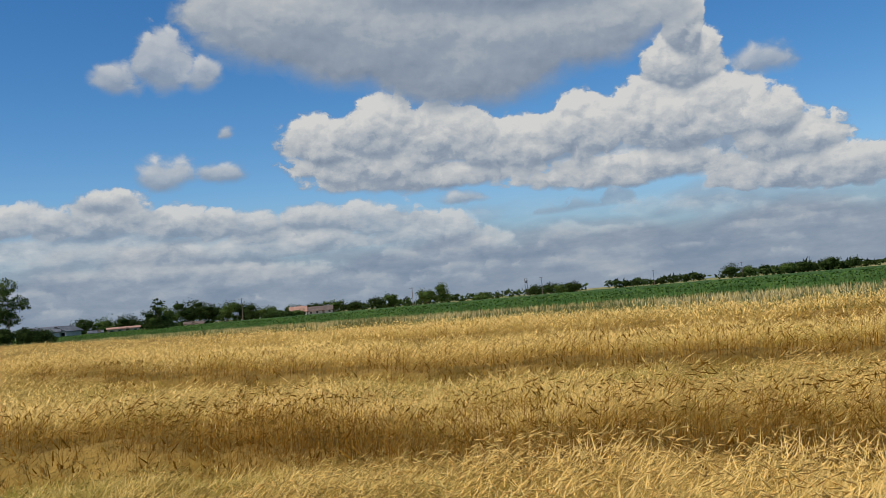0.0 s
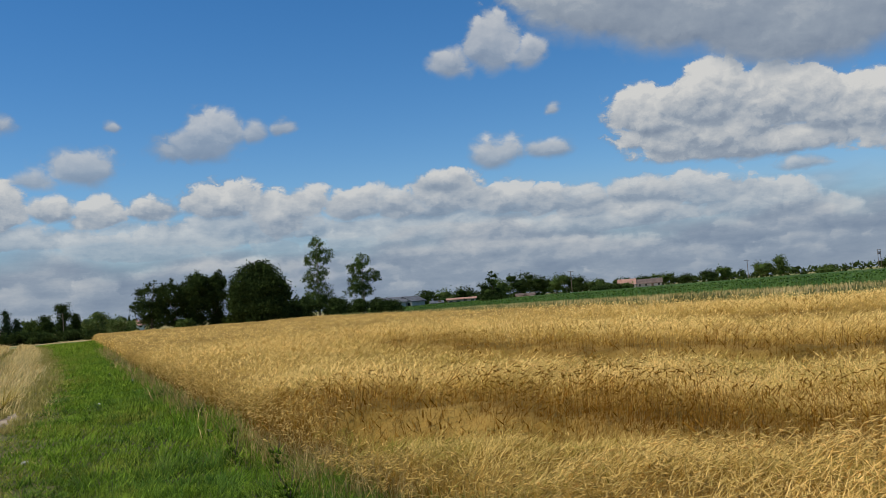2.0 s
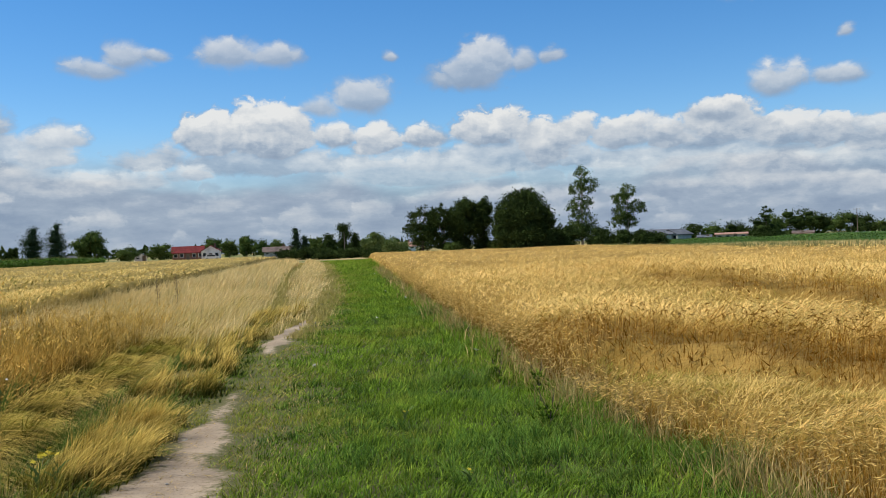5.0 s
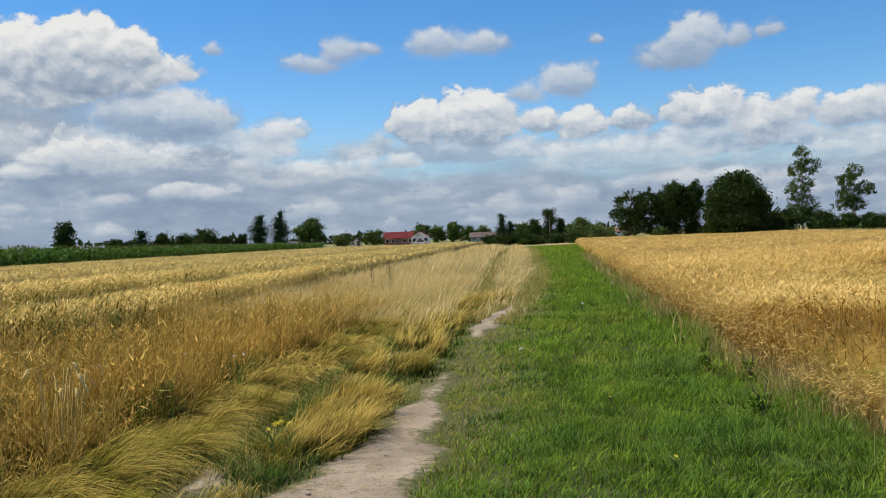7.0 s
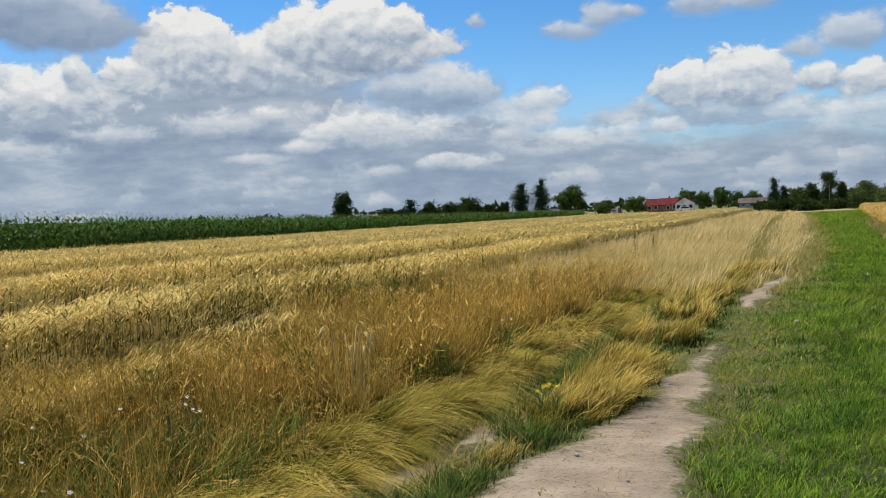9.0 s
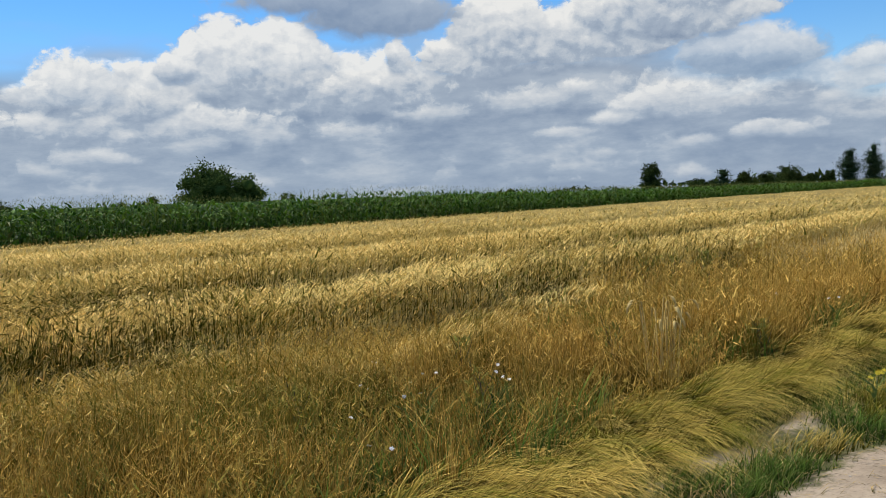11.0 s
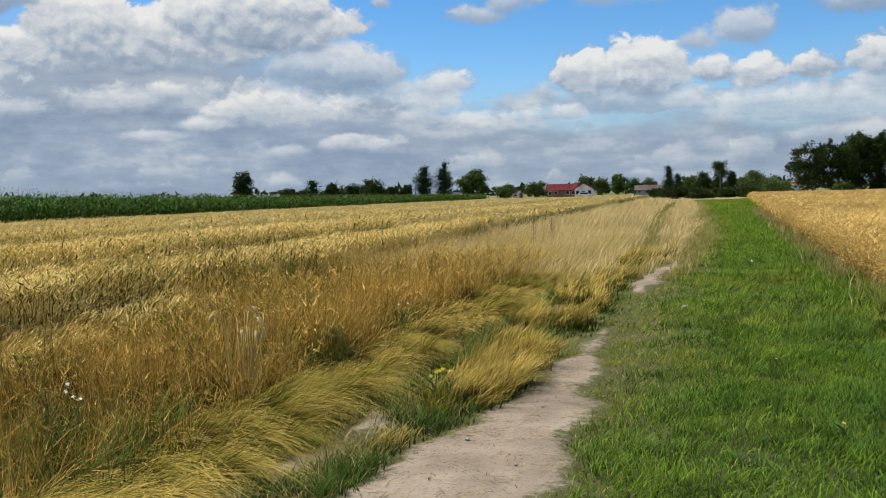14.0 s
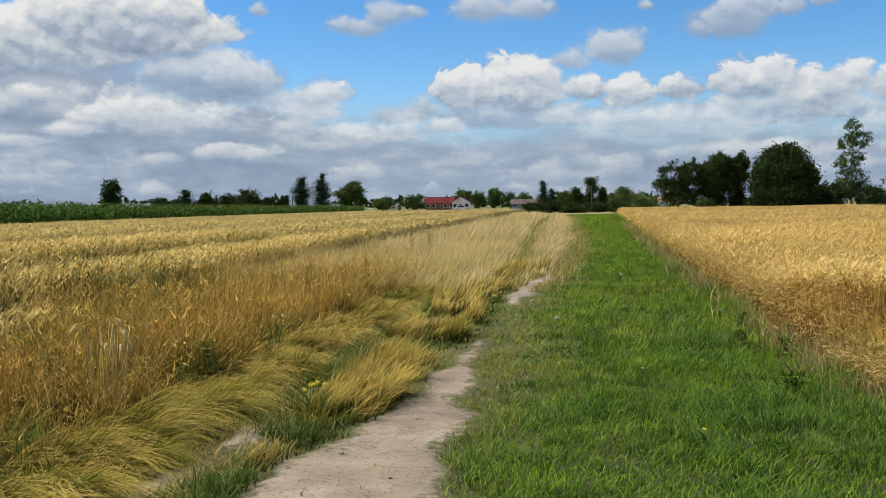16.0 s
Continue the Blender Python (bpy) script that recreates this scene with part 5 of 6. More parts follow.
def spire_lobes(w, h, low=0.08, n=11):
    """Lobes of a conical crown."""
    return [(0.06 * w * math.sin(2.4 * k), 0.06 * w * math.cos(2.4 * k), h * (low + (0.97 - low) * (k + 0.5) / n), w * 0.5 * (1 - 0.66 * k / n) * (0.9 + 0.2 * math.sin(5.1 * k)), h * 1.0 / n) for k in range(n)]


def column_lobes(w, h, low=0.1, n=6, seed=0):
    r = np.random.default_rng(seed)
    return [(r.uniform(-0.14, 0.14) * w, r.uniform(-0.14, 0.14) * w, h * (low + (0.96 - low) * (k + 0.5) / n), w * r.uniform(0.30, 0.44) * (1 - 0.35 * (k / n) ** 3), h * 0.72 / n) for k in range(n)]


def oval_lobes(w, h, low=0.1, seed=0):
    """Lobes of an upright oval crown, broadest above its middle, with side boughs."""
    r = np.random.default_rng(seed)
    out = [(0.1 * w, 0, h * 0.86, w * 0.22, h * 0.13), (0, 0, h * 0.68, w * 0.36, h * 0.20), (-0.04 * w, 0, h * 0.46, w * 0.38, h * 0.20), (0.03 * w, 0, h * (low + 0.14), w * 0.28, h * 0.16)]
    for k in range(6):
        a = 2.4 * k + r.uniform(-0.5, 0.5)
        out.append((math.cos(a) * w * 0.34, math.sin(a) * w * 0.3, h * r.uniform(0.35, 0.8), w * r.uniform(0.13, 0.2), h * r.uniform(0.09, 0.14)))
    return out


# the grove at the end of the right-hand field
tree("poplar_tree", (9.9, 150.5), oval_lobes(6.8, 8.6, 0.10, 1), 3000, 0.30, LEAF_DARK, BARK, 0.2, "dark airy poplar in a grove beyond the grain", 101, 75, dense=2.0, loose=0.10, core=False)
tree("poplar_tree", (13.3, 149.6), oval_lobes(6.2, 8.7, 0.10, 2), 3000, 0.30, LEAF_DARK, BARK, 0.2, "dark airy poplar in a grove beyond the grain", 102, 75, dense=2.0, loose=0.10, core=False)
tree("poplar_tree", (16.4, 149.0), oval_lobes(5.8, 9.7, 0.04, 3), 4200, 0.32, LEAF_DARK, BARK, 0.22, "dense dark poplar in a grove beyond the grain", 103, 90, dense=2.2)
tree("poplar_tree", (19.3, 148.6), oval_lobes(5.2, 9.4, 0.04, 4), 3900, 0.32, LEAF_DARK, BARK, 0.22, "dense dark poplar in a grove beyond the grain", 104, 80, dense=2.2)
tree("broad_tree", (25.4, 142.8), [(0, 0, 5.1, 4.3, 4.5), (-2.2, 0, 3.6, 2.6, 3.2), (2.3, 0, 4.0, 2.5, 3.4), (0.3, 0, 8.2, 2.4, 1.9), (0, -1.5, 2.2, 4.0, 2.0)], 9000, 0.42, LEAF_DARK, BARK, 0.4, "huge dense dark round-headed tree in the grove", 105, 300, 0.3, dense=2.4, loose=0.09)
tree("poplar_tree", (37.9, 155.4), [(0.3, 0, 13.0, 1.5, 1.5), (1.2, 0, 11.2, 1.9, 1.5), (-0.7, 0, 10.4, 1.5, 1.4), (0.0, 0, 8.0, 1.9, 1.6), (-1.5, 0, 6.8, 1.2, 1.2), (0.5, 0, 5.0, 2.0, 1.8), (-0.9, 0, 3.4, 2.2, 1.8), (1.4, 0, 3.0, 1.8, 1.5)], 2600, 0.34, LEAF_MID, BARK_PALE, 0.22, "tall slender light green poplar with an open crown", 106, 110, dense=2.4, loose=0.11, core=False)
tree("poplar_tree", (45.4, 153.5), [(0.2, 0, 9.6, 1.5, 1.2), (-1.3, 0, 8.4, 1.5, 1.2), (1.6, 0, 7.2, 1.5, 1.0), (2.6, 0, 6.4, 0.9, 0.8), (-0.6, 0, 6.2, 1.8, 1.2), (-1.9, 0, 4.6, 1.3, 1.1), (0.4, 0, 4.4, 1.4, 1.0)], 1700, 0.34, LEAF_MID, BARK_PALE, 0.18, "slender poplar with a ragged open crown", 107, 75, dense=2.4, loose=0.11, core=False)
for k, (x, y, wd, h) in enumerate(((31.5, 147, 4.5, 4.6), (34.5, 150.5, 6, 4.4), (39.5, 150, 5.5, 3.6), (43.0, 149, 5.0, 3.4), (46.8, 149.5, 4.5, 3.2), (49.8, 152, 5, 2.6), (14.5, 146.5, 3.4, 1.9), (21.8, 147, 3.4, 2.2), (54, 170, 6, 2.4), (-12.5, 158, 5, 1.9), (-9, 160, 5, 2.1), (-6, 156, 4.5, 1.7), (-2, 162, 4.5, 1.6), (1.5, 160, 4, 1.4))):
    tree("bush", (x, y), round_lobes(wd, h, 0.02, 20 + k), 1500, 0.3, LEAF_MID if k in (6, 7) else LEAF_DARK, BARK, 0.08, "dense dark bush under the grove's trees" if k < 6 else "low green bush at the field's end", 120 + k, 45, category="bush", dense=1.2)

# single trees and clumps along the horizon: x, y, width, height
SPIRES = [(-75.1, 217.4, 5.6, 7.8), (-70.4, 219, 5.0, 8.6), (-17.6, 249.4, 2.8, 6.6), (-15.2, 249.5, 2.8, 4.7), (-109.4, 224.8, 4.6, 5.8), (-3.3, 170, 3.2, 6.4), (-5.8, 174.9, 2.8, 4.6), (-1.1, 172, 2.4, 4.5)]
for k, (x, y, wd, h) in enumerate(SPIRES):
    tree("spruce_tree" if 2 <= k < 5 else "poplar_tree", (x, y), spire_lobes(1.2 * wd, 1.17 * h, 0.02, 7) if k < 2 else spire_lobes(1.5 * wd, 1.2 * h) if k < 5 else column_lobes(wd, h, 0.03, 5, k), 3200 if k < 2 else 1500, 0.26, LEAF_NEEDLE if k < 5 else LEAF_DARK, BARK, 0.14,
         "dark ragged poplar near distant farm buildings" if k < 2 else "dark conical spruce near distant farm buildings" if k < 5 else "narrow dark poplar where the track ends", 140 + k, 130, 0.5, dense=1.8, loose=0.22)
ROUND = [(-100.5, 172.9, 4.8, 7.6), (-115.4, 222.3, 4.2, 4.6), (-112.0, 223.5, 3.6, 4.0), (-108.4, 236.3, 5.6, 6.1), (-107.3, 247.8, 5.6, 5.5), (-102, 246, 5, 5.2), (-94.1, 231.6, 6.6, 6.5), (-97.1, 251.9, 3.6, 4.6), (-93, 253.5, 3.8, 4.7)]
ROUND_MID = [(-66.5, 226, 4.6, 6.4), (-63.4, 226, 5.4, 8.0), (-67.6, 271.7, 6.4, 4.3), (-59.7, 278.7, 7.0, 4.7), (-52.1, 325.9, 6.5, 6.9), (-43.4, 306.9, 5.6, 6.0), (-34.5, 280, 5.0, 6.2), (-29.5, 277, 5.0, 5.0), (-10.8, 229.7, 4.4, 4.5)]
ROUND_LIGHT = [(1.2, 190, 3.0, 3.4), (2.9, 195, 3.6, 4.5), (6.1, 199.9, 4.6, 3.4), (-26, 285, 4, 5), (8.8, 205, 3.5, 2.4)]
for k, (x, y, wd, h) in enumerate(ROUND + ROUND_MID + ROUND_LIGHT):
    mat = LEAF_DARK if k < len(ROUND) else LEAF_MID if k < len(ROUND) + len(ROUND_MID) else LEAF_LIGHT
    kind = "dark" if mat is LEAF_DARK else "green" if mat is LEAF_MID else "light green"
    tree("tree", (x, y), round_lobes(1.15 * wd, 1.13 * h, 0.06, k), 1900, 0.31, mat, BARK, 0.13, kind + " round-headed tree in the distant tree line", 160 + k, 60)
tree("broad_tree", (-118.0, 75.4), round_lobes(9.4, 10.3, 0.05, 77, 8) + [(-1.2, 0.8, 7.6, 2.0, 1.7)], 4200, 0.36, LEAF_MID, BARK, 0.25, "broad dark green tree behind the maize", 190, 120, dense=2.0)
tree("broad_tree", (-115.3, 79.6), round_lobes(7.6, 8.2, 0.05, 78, 7), 3000, 0.34, LEAF_MID, BARK, 0.2, "lighter green broad tree behind the maize", 191, 90, dense=2.0)
FAR_WEST_TREES = [(-277.8, 212.9, 6, 8.5), (-283, 207, 4, 6.5), (-350, 197, 9, 11.5), (-343, 205, 7, 10.5), (-356, 186, 8, 10), (-372, 145, 9, 12), (-366, 160, 8, 10), (-330, 225, 6, 8)]
RIGHT_TREES = [(128, 304, 9, 5.4), (121, 307, 9, 5.6), (114, 309, 8, 5.2), (135, 300, 9, 6.2), (139.5, 298, 8, 7.6), (146, 296, 10, 8.4), (152, 293, 9, 7.4), (157, 290, 9, 6.6), (163, 288, 8, 6.2), (190, 329, 7, 5.0), (196, 326, 7, 5.3), (144.5, 239.5, 4.0, 2.3), (148.5, 237.5, 4.6, 2.6), (151.5, 236, 3.5, 2.4),
               (231, 362, 9, 5.4), (238, 357, 9, 5.0), (246, 352, 10, 5.6), (254, 347, 9, 4.8), (256, 332, 7, 5.6), (262, 328.5, 7.5, 6.4), (228.3, 265.3, 6.6, 6.8), (232.8, 261.3, 5.6, 7.8), (265, 272.3, 8, 3.4)]
EAST_TREES = [(331, 304, 7, 5.6), (337, 299, 7, 5.4), (324, 281, 6, 4.0), (329, 277, 7, 4.8), (447, 266, 11, 7.4), (452, 258, 7, 5.8), (519, 297, 10, 6.0), (527, 290, 9, 5.8), (536, 283, 9, 5.2), (452, 214, 8, 6.4), (444, 222, 8, 5.0), (440, 229, 8, 4.8), (461, 205, 8, 5.2), (342, 290, 6, 3.2)]
for k, (x, y, wd, h) in enumerate(FAR_WEST_TREES + RIGHT_TREES + EAST_TREES):
    tree("tree", (x, y), round_lobes(1.25 * wd, (1.15 if h > 3.5 else 1.0) * h, 0.03, 300 + k), 1100, 0.42, LEAF_MID if k % 3 == 0 or 28 <= k <= 29 else LEAF_DARK, BARK, 0.15, "distant dark green tree on the flat horizon" if h > 3.5 else "low dark bush at a far field edge", 300 + k, 45, 0.5, "tree" if h > 3.5 else "bush")
tree("pine_tree", (78.8, 172.9), [(0, 0, 1.6, 2.6, 1.5), (-0.8, 0, 2.6, 1.7, 1.1), (0.9, 0, 2.8, 1.7, 1.0), (0.2, 0, 4.2, 1.0, 0.5), (-0.2, 0, 5.0, 1.3, 0.4), (0.3, 0, 5.9, 0.9, 0.4), (0.1, 0, 6.8, 0.5, 0.4)], 2100, 0.28, LEAF_DARK, BARK, 0.16, "dark pine with a sparse tiered top at the field's end", 230, 90, 0.5)
# far woods and hedges along the skyline
woods = Heap()
for x0, y0, x1, y1, h, count in ((545, 425, 600, 380, 6, 900), (600, 368, 660, 270, 5.2, 900), (470, 210, 437, 240, 4.6, 700), (-130, 420, -40, 470, 7, 900), (-30, 480, 60, 520, 6, 700), (-300, 330, -150, 420, 8, 900), (200, 430, 330, 400, 5, 700), (330, 420, 520, 430, 5, 700)):
    s = rng.uniform(0, 1, count)
    x, y = x0 + (x1 - x0) * s + rng.normal(0, 2, count), y0 + (y1 - y0) * s + rng.normal(0, 2, count)
    z = rng.uniform(0, 1, count) ** 0.7 * h * (0.65 + 0.35 * wave(x, y, 7.0, 97))
    a, b = rng.normal(size=(count, 3)), rng.normal(size=(count, 3))
    c = np.stack([x, y, z + 0.3], -1)
    woods.add(np.stack([c - a, c + b * 0.6, c + a, c - b * 0.6], 1).reshape(-1, 3), np.arange(count)[:, None] * 4 + np.arange(4), None, np.repeat(rng.uniform(0, 0.4, count), 4), np.ones(4 * count))
tagged(woods.make("far_woods", LEAF_DARK, ("tone", "along")), "dark hedges and woods on the far skyline", "woods", kind="stuff")

# ---- buildings far off ----
WHITEWASH = soil("whitewash", (0.72, 0.71, 0.68), (0.80, 0.79, 0.76), (0.62, 0.60, 0.56), 0.8, 0.01)
RED_ROOF = soil("red_roof_tile", (0.13, 0.026, 0.026), (0.18, 0.036, 0.034), (0.09, 0.018, 0.018), 1.2, 0.03)
BROWN_ROOF = soil("brown_roof_tile", (0.12, 0.09, 0.08), (0.17, 0.13, 0.11), (0.08, 0.06, 0.05), 1.2, 0.03)
PINK_ROOF = soil("faded_roof_tile", (0.36, 0.20, 0.15), (0.42, 0.26, 0.20), (0.28, 0.15, 0.11), 1.2, 0.03)
GREY_ROOF = soil("grey_sheet_roof", (0.10, 0.11, 0.13), (0.15, 0.16, 0.18), (0.07, 0.08, 0.09), 0.8, 0.03)
GREY_WALL = soil("grey_render", (0.42, 0.43, 0.44), (0.50, 0.51, 0.52), (0.34, 0.34, 0.34), 0.8, 0.01)
BRICK_WALL = soil("brown_brick", (0.22, 0.12, 0.09), (0.28, 0.16, 0.12), (0.16, 0.09, 0.07), 2.5, 0.02)
STONE_WALL = soil("pale_rubble", (0.50, 0.42, 0.33), (0.58, 0.50, 0.41), (0.34, 0.27, 0.20), 1.0, 0.05)
WOOD = soil("grey_wood", (0.16, 0.13, 0.10), (0.23, 0.19, 0.15), (0.09, 0.07, 0.06), 4.0, 0.01)
CONCRETE = soil("concrete", (0.35, 0.34, 0.32), (0.42, 0.41, 0.39), (0.26, 0.25, 0.24), 4.0, 0.01)
GLASS, gt_, gb_ = material("window_glass", 0.08)
gb_.inputs["Base Color"].default_value = (0.02, 0.025, 0.03, 1)
gb_.inputs["Specular IOR Level"].default_value = 0.6


def part(name, bm, mat, parent, label=""):
    me = bpy.data.meshes.new(name)
    bm.to_mesh(me)
    bm.free()
    me.materials.append(mat)
    ob = child(new(name, me), parent)
    return tagged(ob, label) if label else ob


def block(x0, y0, z0, x1, y1, z1, bevel=0.0):
    bm = bmesh.new()
    bmesh.ops.create_cube(bm, size=1, matrix=Matrix.Translation(((x0 + x1) / 2, (y0 + y1) / 2, (z0 + z1) / 2)) @ Matrix.Diagonal((x1 - x0, y1 - y0, z1 - z0, 1)))
    if bevel:
        bmesh.ops.bevel(bm, geom=bm.edges, offset=bevel, segments=2, affect="EDGES")
    return bm


def prism(outline, y0, y1):
    """A solid from an outline in x and z, between y0 and y1."""
    bm = bmesh.new()
    front = [bm.verts.new((x, y0, z)) for x, z in outline]
    back = [bm.verts.new((x, y1, z)) for x, z in outline]
    bm.faces.new(front)
    bm.faces.new(back[::-1])
    for k in range(len(outline)):
        m = (k + 1) % len(outline)
        bm.faces.new((front[m], front[k], back[k], back[m]))
    bmesh.ops.recalc_face_normals(bm, faces=bm.faces)
    return bm


def turned(bm, quarter):
    if quarter:
        bmesh.ops.rotate(bm, verts=bm.verts, cent=(0, 0, 0), matrix=Matrix.Rotation(math.pi / 2, 3, "Z"))
    return bm


def house(name, where, yaw, length, depth, eaves, ridge, wall, roof, label, windows=3, gable_front=False, door=True, chimney=True, category="house"):
    """A house with thick walls, a pitched roof with overhang, framed windows, a door and a chimney. Its front looks to -y."""
    root = tagged(new(name), label, category)
    root.matrix_world = pose(where[0], where[1], -0.05, 0, 0, yaw)
    l, d = length / 2, depth / 2
    if gable_front:
        part("wall", prism([(-l, 0), (l, 0), (l, eaves), (0, ridge), (-l, eaves)], -d, d), wall, root)
        slope = (ridge - eaves) / l
        for s in (-1, 1):
            o = [(0, ridge + 0.03), (s * (l + 0.4), eaves - 0.4 * slope + 0.03), (s * (l + 0.4), eaves - 0.4 * slope + 0.21), (0, ridge + 0.21)]
            part("roof", prism(o, -d - 0.4, d + 0.4), roof, root)
    else:
        part("wall", turned(prism([(-d, 0), (d, 0), (d, eaves), (0, ridge), (-d, eaves)], -l, l), True), wall, root)
        slope = (ridge - eaves) / d
        for s in (-1, 1):
            o = [(0, ridge + 0.03), (s * (d + 0.4), eaves - 0.4 * slope + 0.03), (s * (d + 0.4), eaves - 0.4 * slope + 0.21), (0, ridge + 0.21)]
            part("roof", turned(prism(o, -l - 0.4, l + 0.4), True), roof, root)
    for k in range(windows):
        x = -l + (k + 0.5) * length / windows
        if door and k == windows // 2:
            part("door", block(x - 0.5, -d - 0.06, 0.05, x + 0.5, -d - 0.004, 2.05), WOOD, root, "grey wooden door")
            continue
        w_ = part("window", block(x - 0.6, -d - 0.05, 0.95, x + 0.6, -d - 0.004, min(2.2, eaves - 0.15)), WHITEWASH, root)
        part("pane", block(x - 0.5, -d - 0.07, 1.05, x + 0.5, -d - 0.052, min(2.1, eaves - 0.25)), GLASS, w_)
    if chimney:
        part("chimney", block(l * 0.3, 0.15, ridge - 0.6, l * 0.3 + 0.5, 0.65, ridge + 0.8), BRICK_WALL, root, "brick chimney")
    return root


house("farmhouse", (-55.0, 297.5), 8, 9.4, 7.0, 2.4, 4.3, BRICK_WALL, RED_ROOF, "long brown farmhouse with a dark red tiled roof", 5, chimney=False)
house("farmhouse", (-47.4, 295.0), 6, 5.6, 8.0, 2.7, 4.3, WHITEWASH, RED_ROOF, "white gabled house with a red tiled roof", 3, True)
house("cottage", (-66.4, 283.0), 14, 3.6, 5.0, 1.7, 2.7, WHITEWASH, GREY_ROOF, "small white gabled cottage among dark trees", 2, True, chimney=False)
house("bungalow", (-23.3, 260.0), 5, 8.0, 7.0, 1.7, 2.9, GREY_WALL, BROWN_ROOF, "low bungalow with a wide brown hipped roof", 4)
house("bungalow", (15.7, 329.6), -3, 7.0, 7.0, 1.8, 3.2, WHITEWASH, PINK_ROOF, "far house with a faded pinkish tiled roof", 3)
house("farm_shed", (-71.4, 229.1), 18, 6.4, 4.0, 1.7, 2.4, WOOD, GREY_ROOF, "low grey shed between spruces", 3, chimney=False, category="shed")
house("barn", (71.5, 219.0), -14, 7.2, 9.0, 2.2, 3.4, GREY_WALL, GREY_ROOF, "grey barn with a dark sheet-metal roof", 2, False, chimney=False, category="barn")
house("barn", (76.4, 217.5), -60, 5.0, 5.0, 2.2, 3.3, GREY_WALL, GREY_ROOF, "pale grey barn gable with a dark doorway", 3, True, chimney=False, category="barn")
house("stone_shed", (107.3, 258.6), -22, 8.6, 4.0, 1.7, 2.1, STONE_WALL, PINK_ROOF, "long low pale stone shed by a farmyard", 4, chimney=False, category="shed")
house("stone_shed", (99.6, 259.6), -22, 3.6, 3.0, 1.2, 1.7, STONE_WALL, GREY_ROOF, "small pale stone outbuilding", 2, chimney=False, category="shed")
house("stone_shed", (140.0, 280.5), -28, 6.0, 3.4, 1.3, 1.9, STONE_WALL, BROWN_ROOF, "low pale outbuilding below dark trees", 3, chimney=False, category="shed")
house("farmhouse", (188.9, 331.0), -30, 5.4, 6.0, 2.1, 3.8, WHITEWASH, GREY_ROOF, "small far white house with a grey roof", 2, chimney=False)
house("farmhouse", (227.3, 353.2), -33, 7.4, 7.0, 2.4, 4.6, WHITEWASH, PINK_ROOF, "far white house with a faded red roof", 4)
house("barn", (235.6, 348.0), -34, 11.0, 7.0, 2.2, 4.0, GREY_WALL, BROWN_ROOF, "long far barn with a grey-brown roof", 4, chimney=False, category="barn")


def car(where, yaw):
    """A parked white van-like car: body, glazed cabin, four wheels."""
    root = tagged(new("car"), "white car parked in front of a white house", "car")
    root.matrix_world = pose(where[0], where[1], 0, 0, 0, yaw)
    paint, t, b = material("white_paint", 0.3)
    b.inputs["Base Color"].default_value = (0.8, 0.8, 0.8, 1)
    b.inputs["Coat Weight"].default_value = 0.5
    part("body", prism([(-2.3, 0.3), (2.25, 0.3), (2.35, 0.75), (1.35, 0.95), (0.75, 1.5), (-1.7, 1.55), (-2.3, 0.95)], -0.85, 0.85), paint, root)
    part("side_window", prism([(-1.6, 0.98), (1.1, 0.98), (0.7, 1.4), (-1.45, 1.44)], -0.86, -0.845), GLASS, root)
    part("bumper", block(2.25, -0.8, 0.3, 2.42, 0.8, 0.55, 0.04), GREY_ROOF, root)
    for x in (-1.45, 1.45):
        for y in (-0.78, 0.78):
            bm = bmesh.new()
            bmesh.ops.create_cone(bm, cap_ends=True, segments=16, radius1=0.31, radius2=0.31, depth=0.2, matrix=Matrix.Translation((x, y, 0.31)) @ Matrix.Rotation(math.pi / 2, 4, "X"))
            wheel = part("wheel", bm, GREY_ROOF, root, "black tyre")
            bm = bmesh.new()
            bmesh.ops.create_cone(bm, cap_ends=True, segments=12, radius1=0.18, radius2=0.16, depth=0.22, matrix=Matrix.Translation((x, y, 0.31)) @ Matrix.Rotation(math.pi / 2, 4, "X"))
            part("rim", bm, CONCRETE, wheel)
    return root


car((-45.9, 287.5), 4)

# fence and stakes near the farm, and poles with cross-arms
def pole(where, height, label, arms=1, twin=False, mat=WOOD, radius=0.13):
    root = tagged(new("utility_pole"), label, "pole")
    root.location = (where[0], where[1], 0)
    for x in ((-0.75, 0.75) if twin else (0,)):
        wood = Heap()
        tube(wood, [(x, 0, -0.1), (x, 0, height)], [radius, radius * 0.7], 8)
        child(wood.make("post", mat), root)
    for k in range(arms):
        z = height - 0.25 - 0.8 * k
        part("cross_arm", block(-1.1, -0.06, z - 0.06, 1.1, 0.06, z + 0.06), mat, root)
        for x in (-0.95, 0, 0.95):
            bm = bmesh.new()
            bmesh.ops.create_cone(bm, cap_ends=True, segments=8, radius1=0.06, radius2=0.04, depth=0.2, matrix=Matrix.Translation((x, 0, z + 0.16)))
            part("insulator", bm, CONCRETE, root)
    if twin:
        part("transformer", block(-0.55, -0.4, height - 2.2, 0.55, 0.4, height - 1.3, 0.05), GREY_ROOF, root, "grey transformer box")
    return root


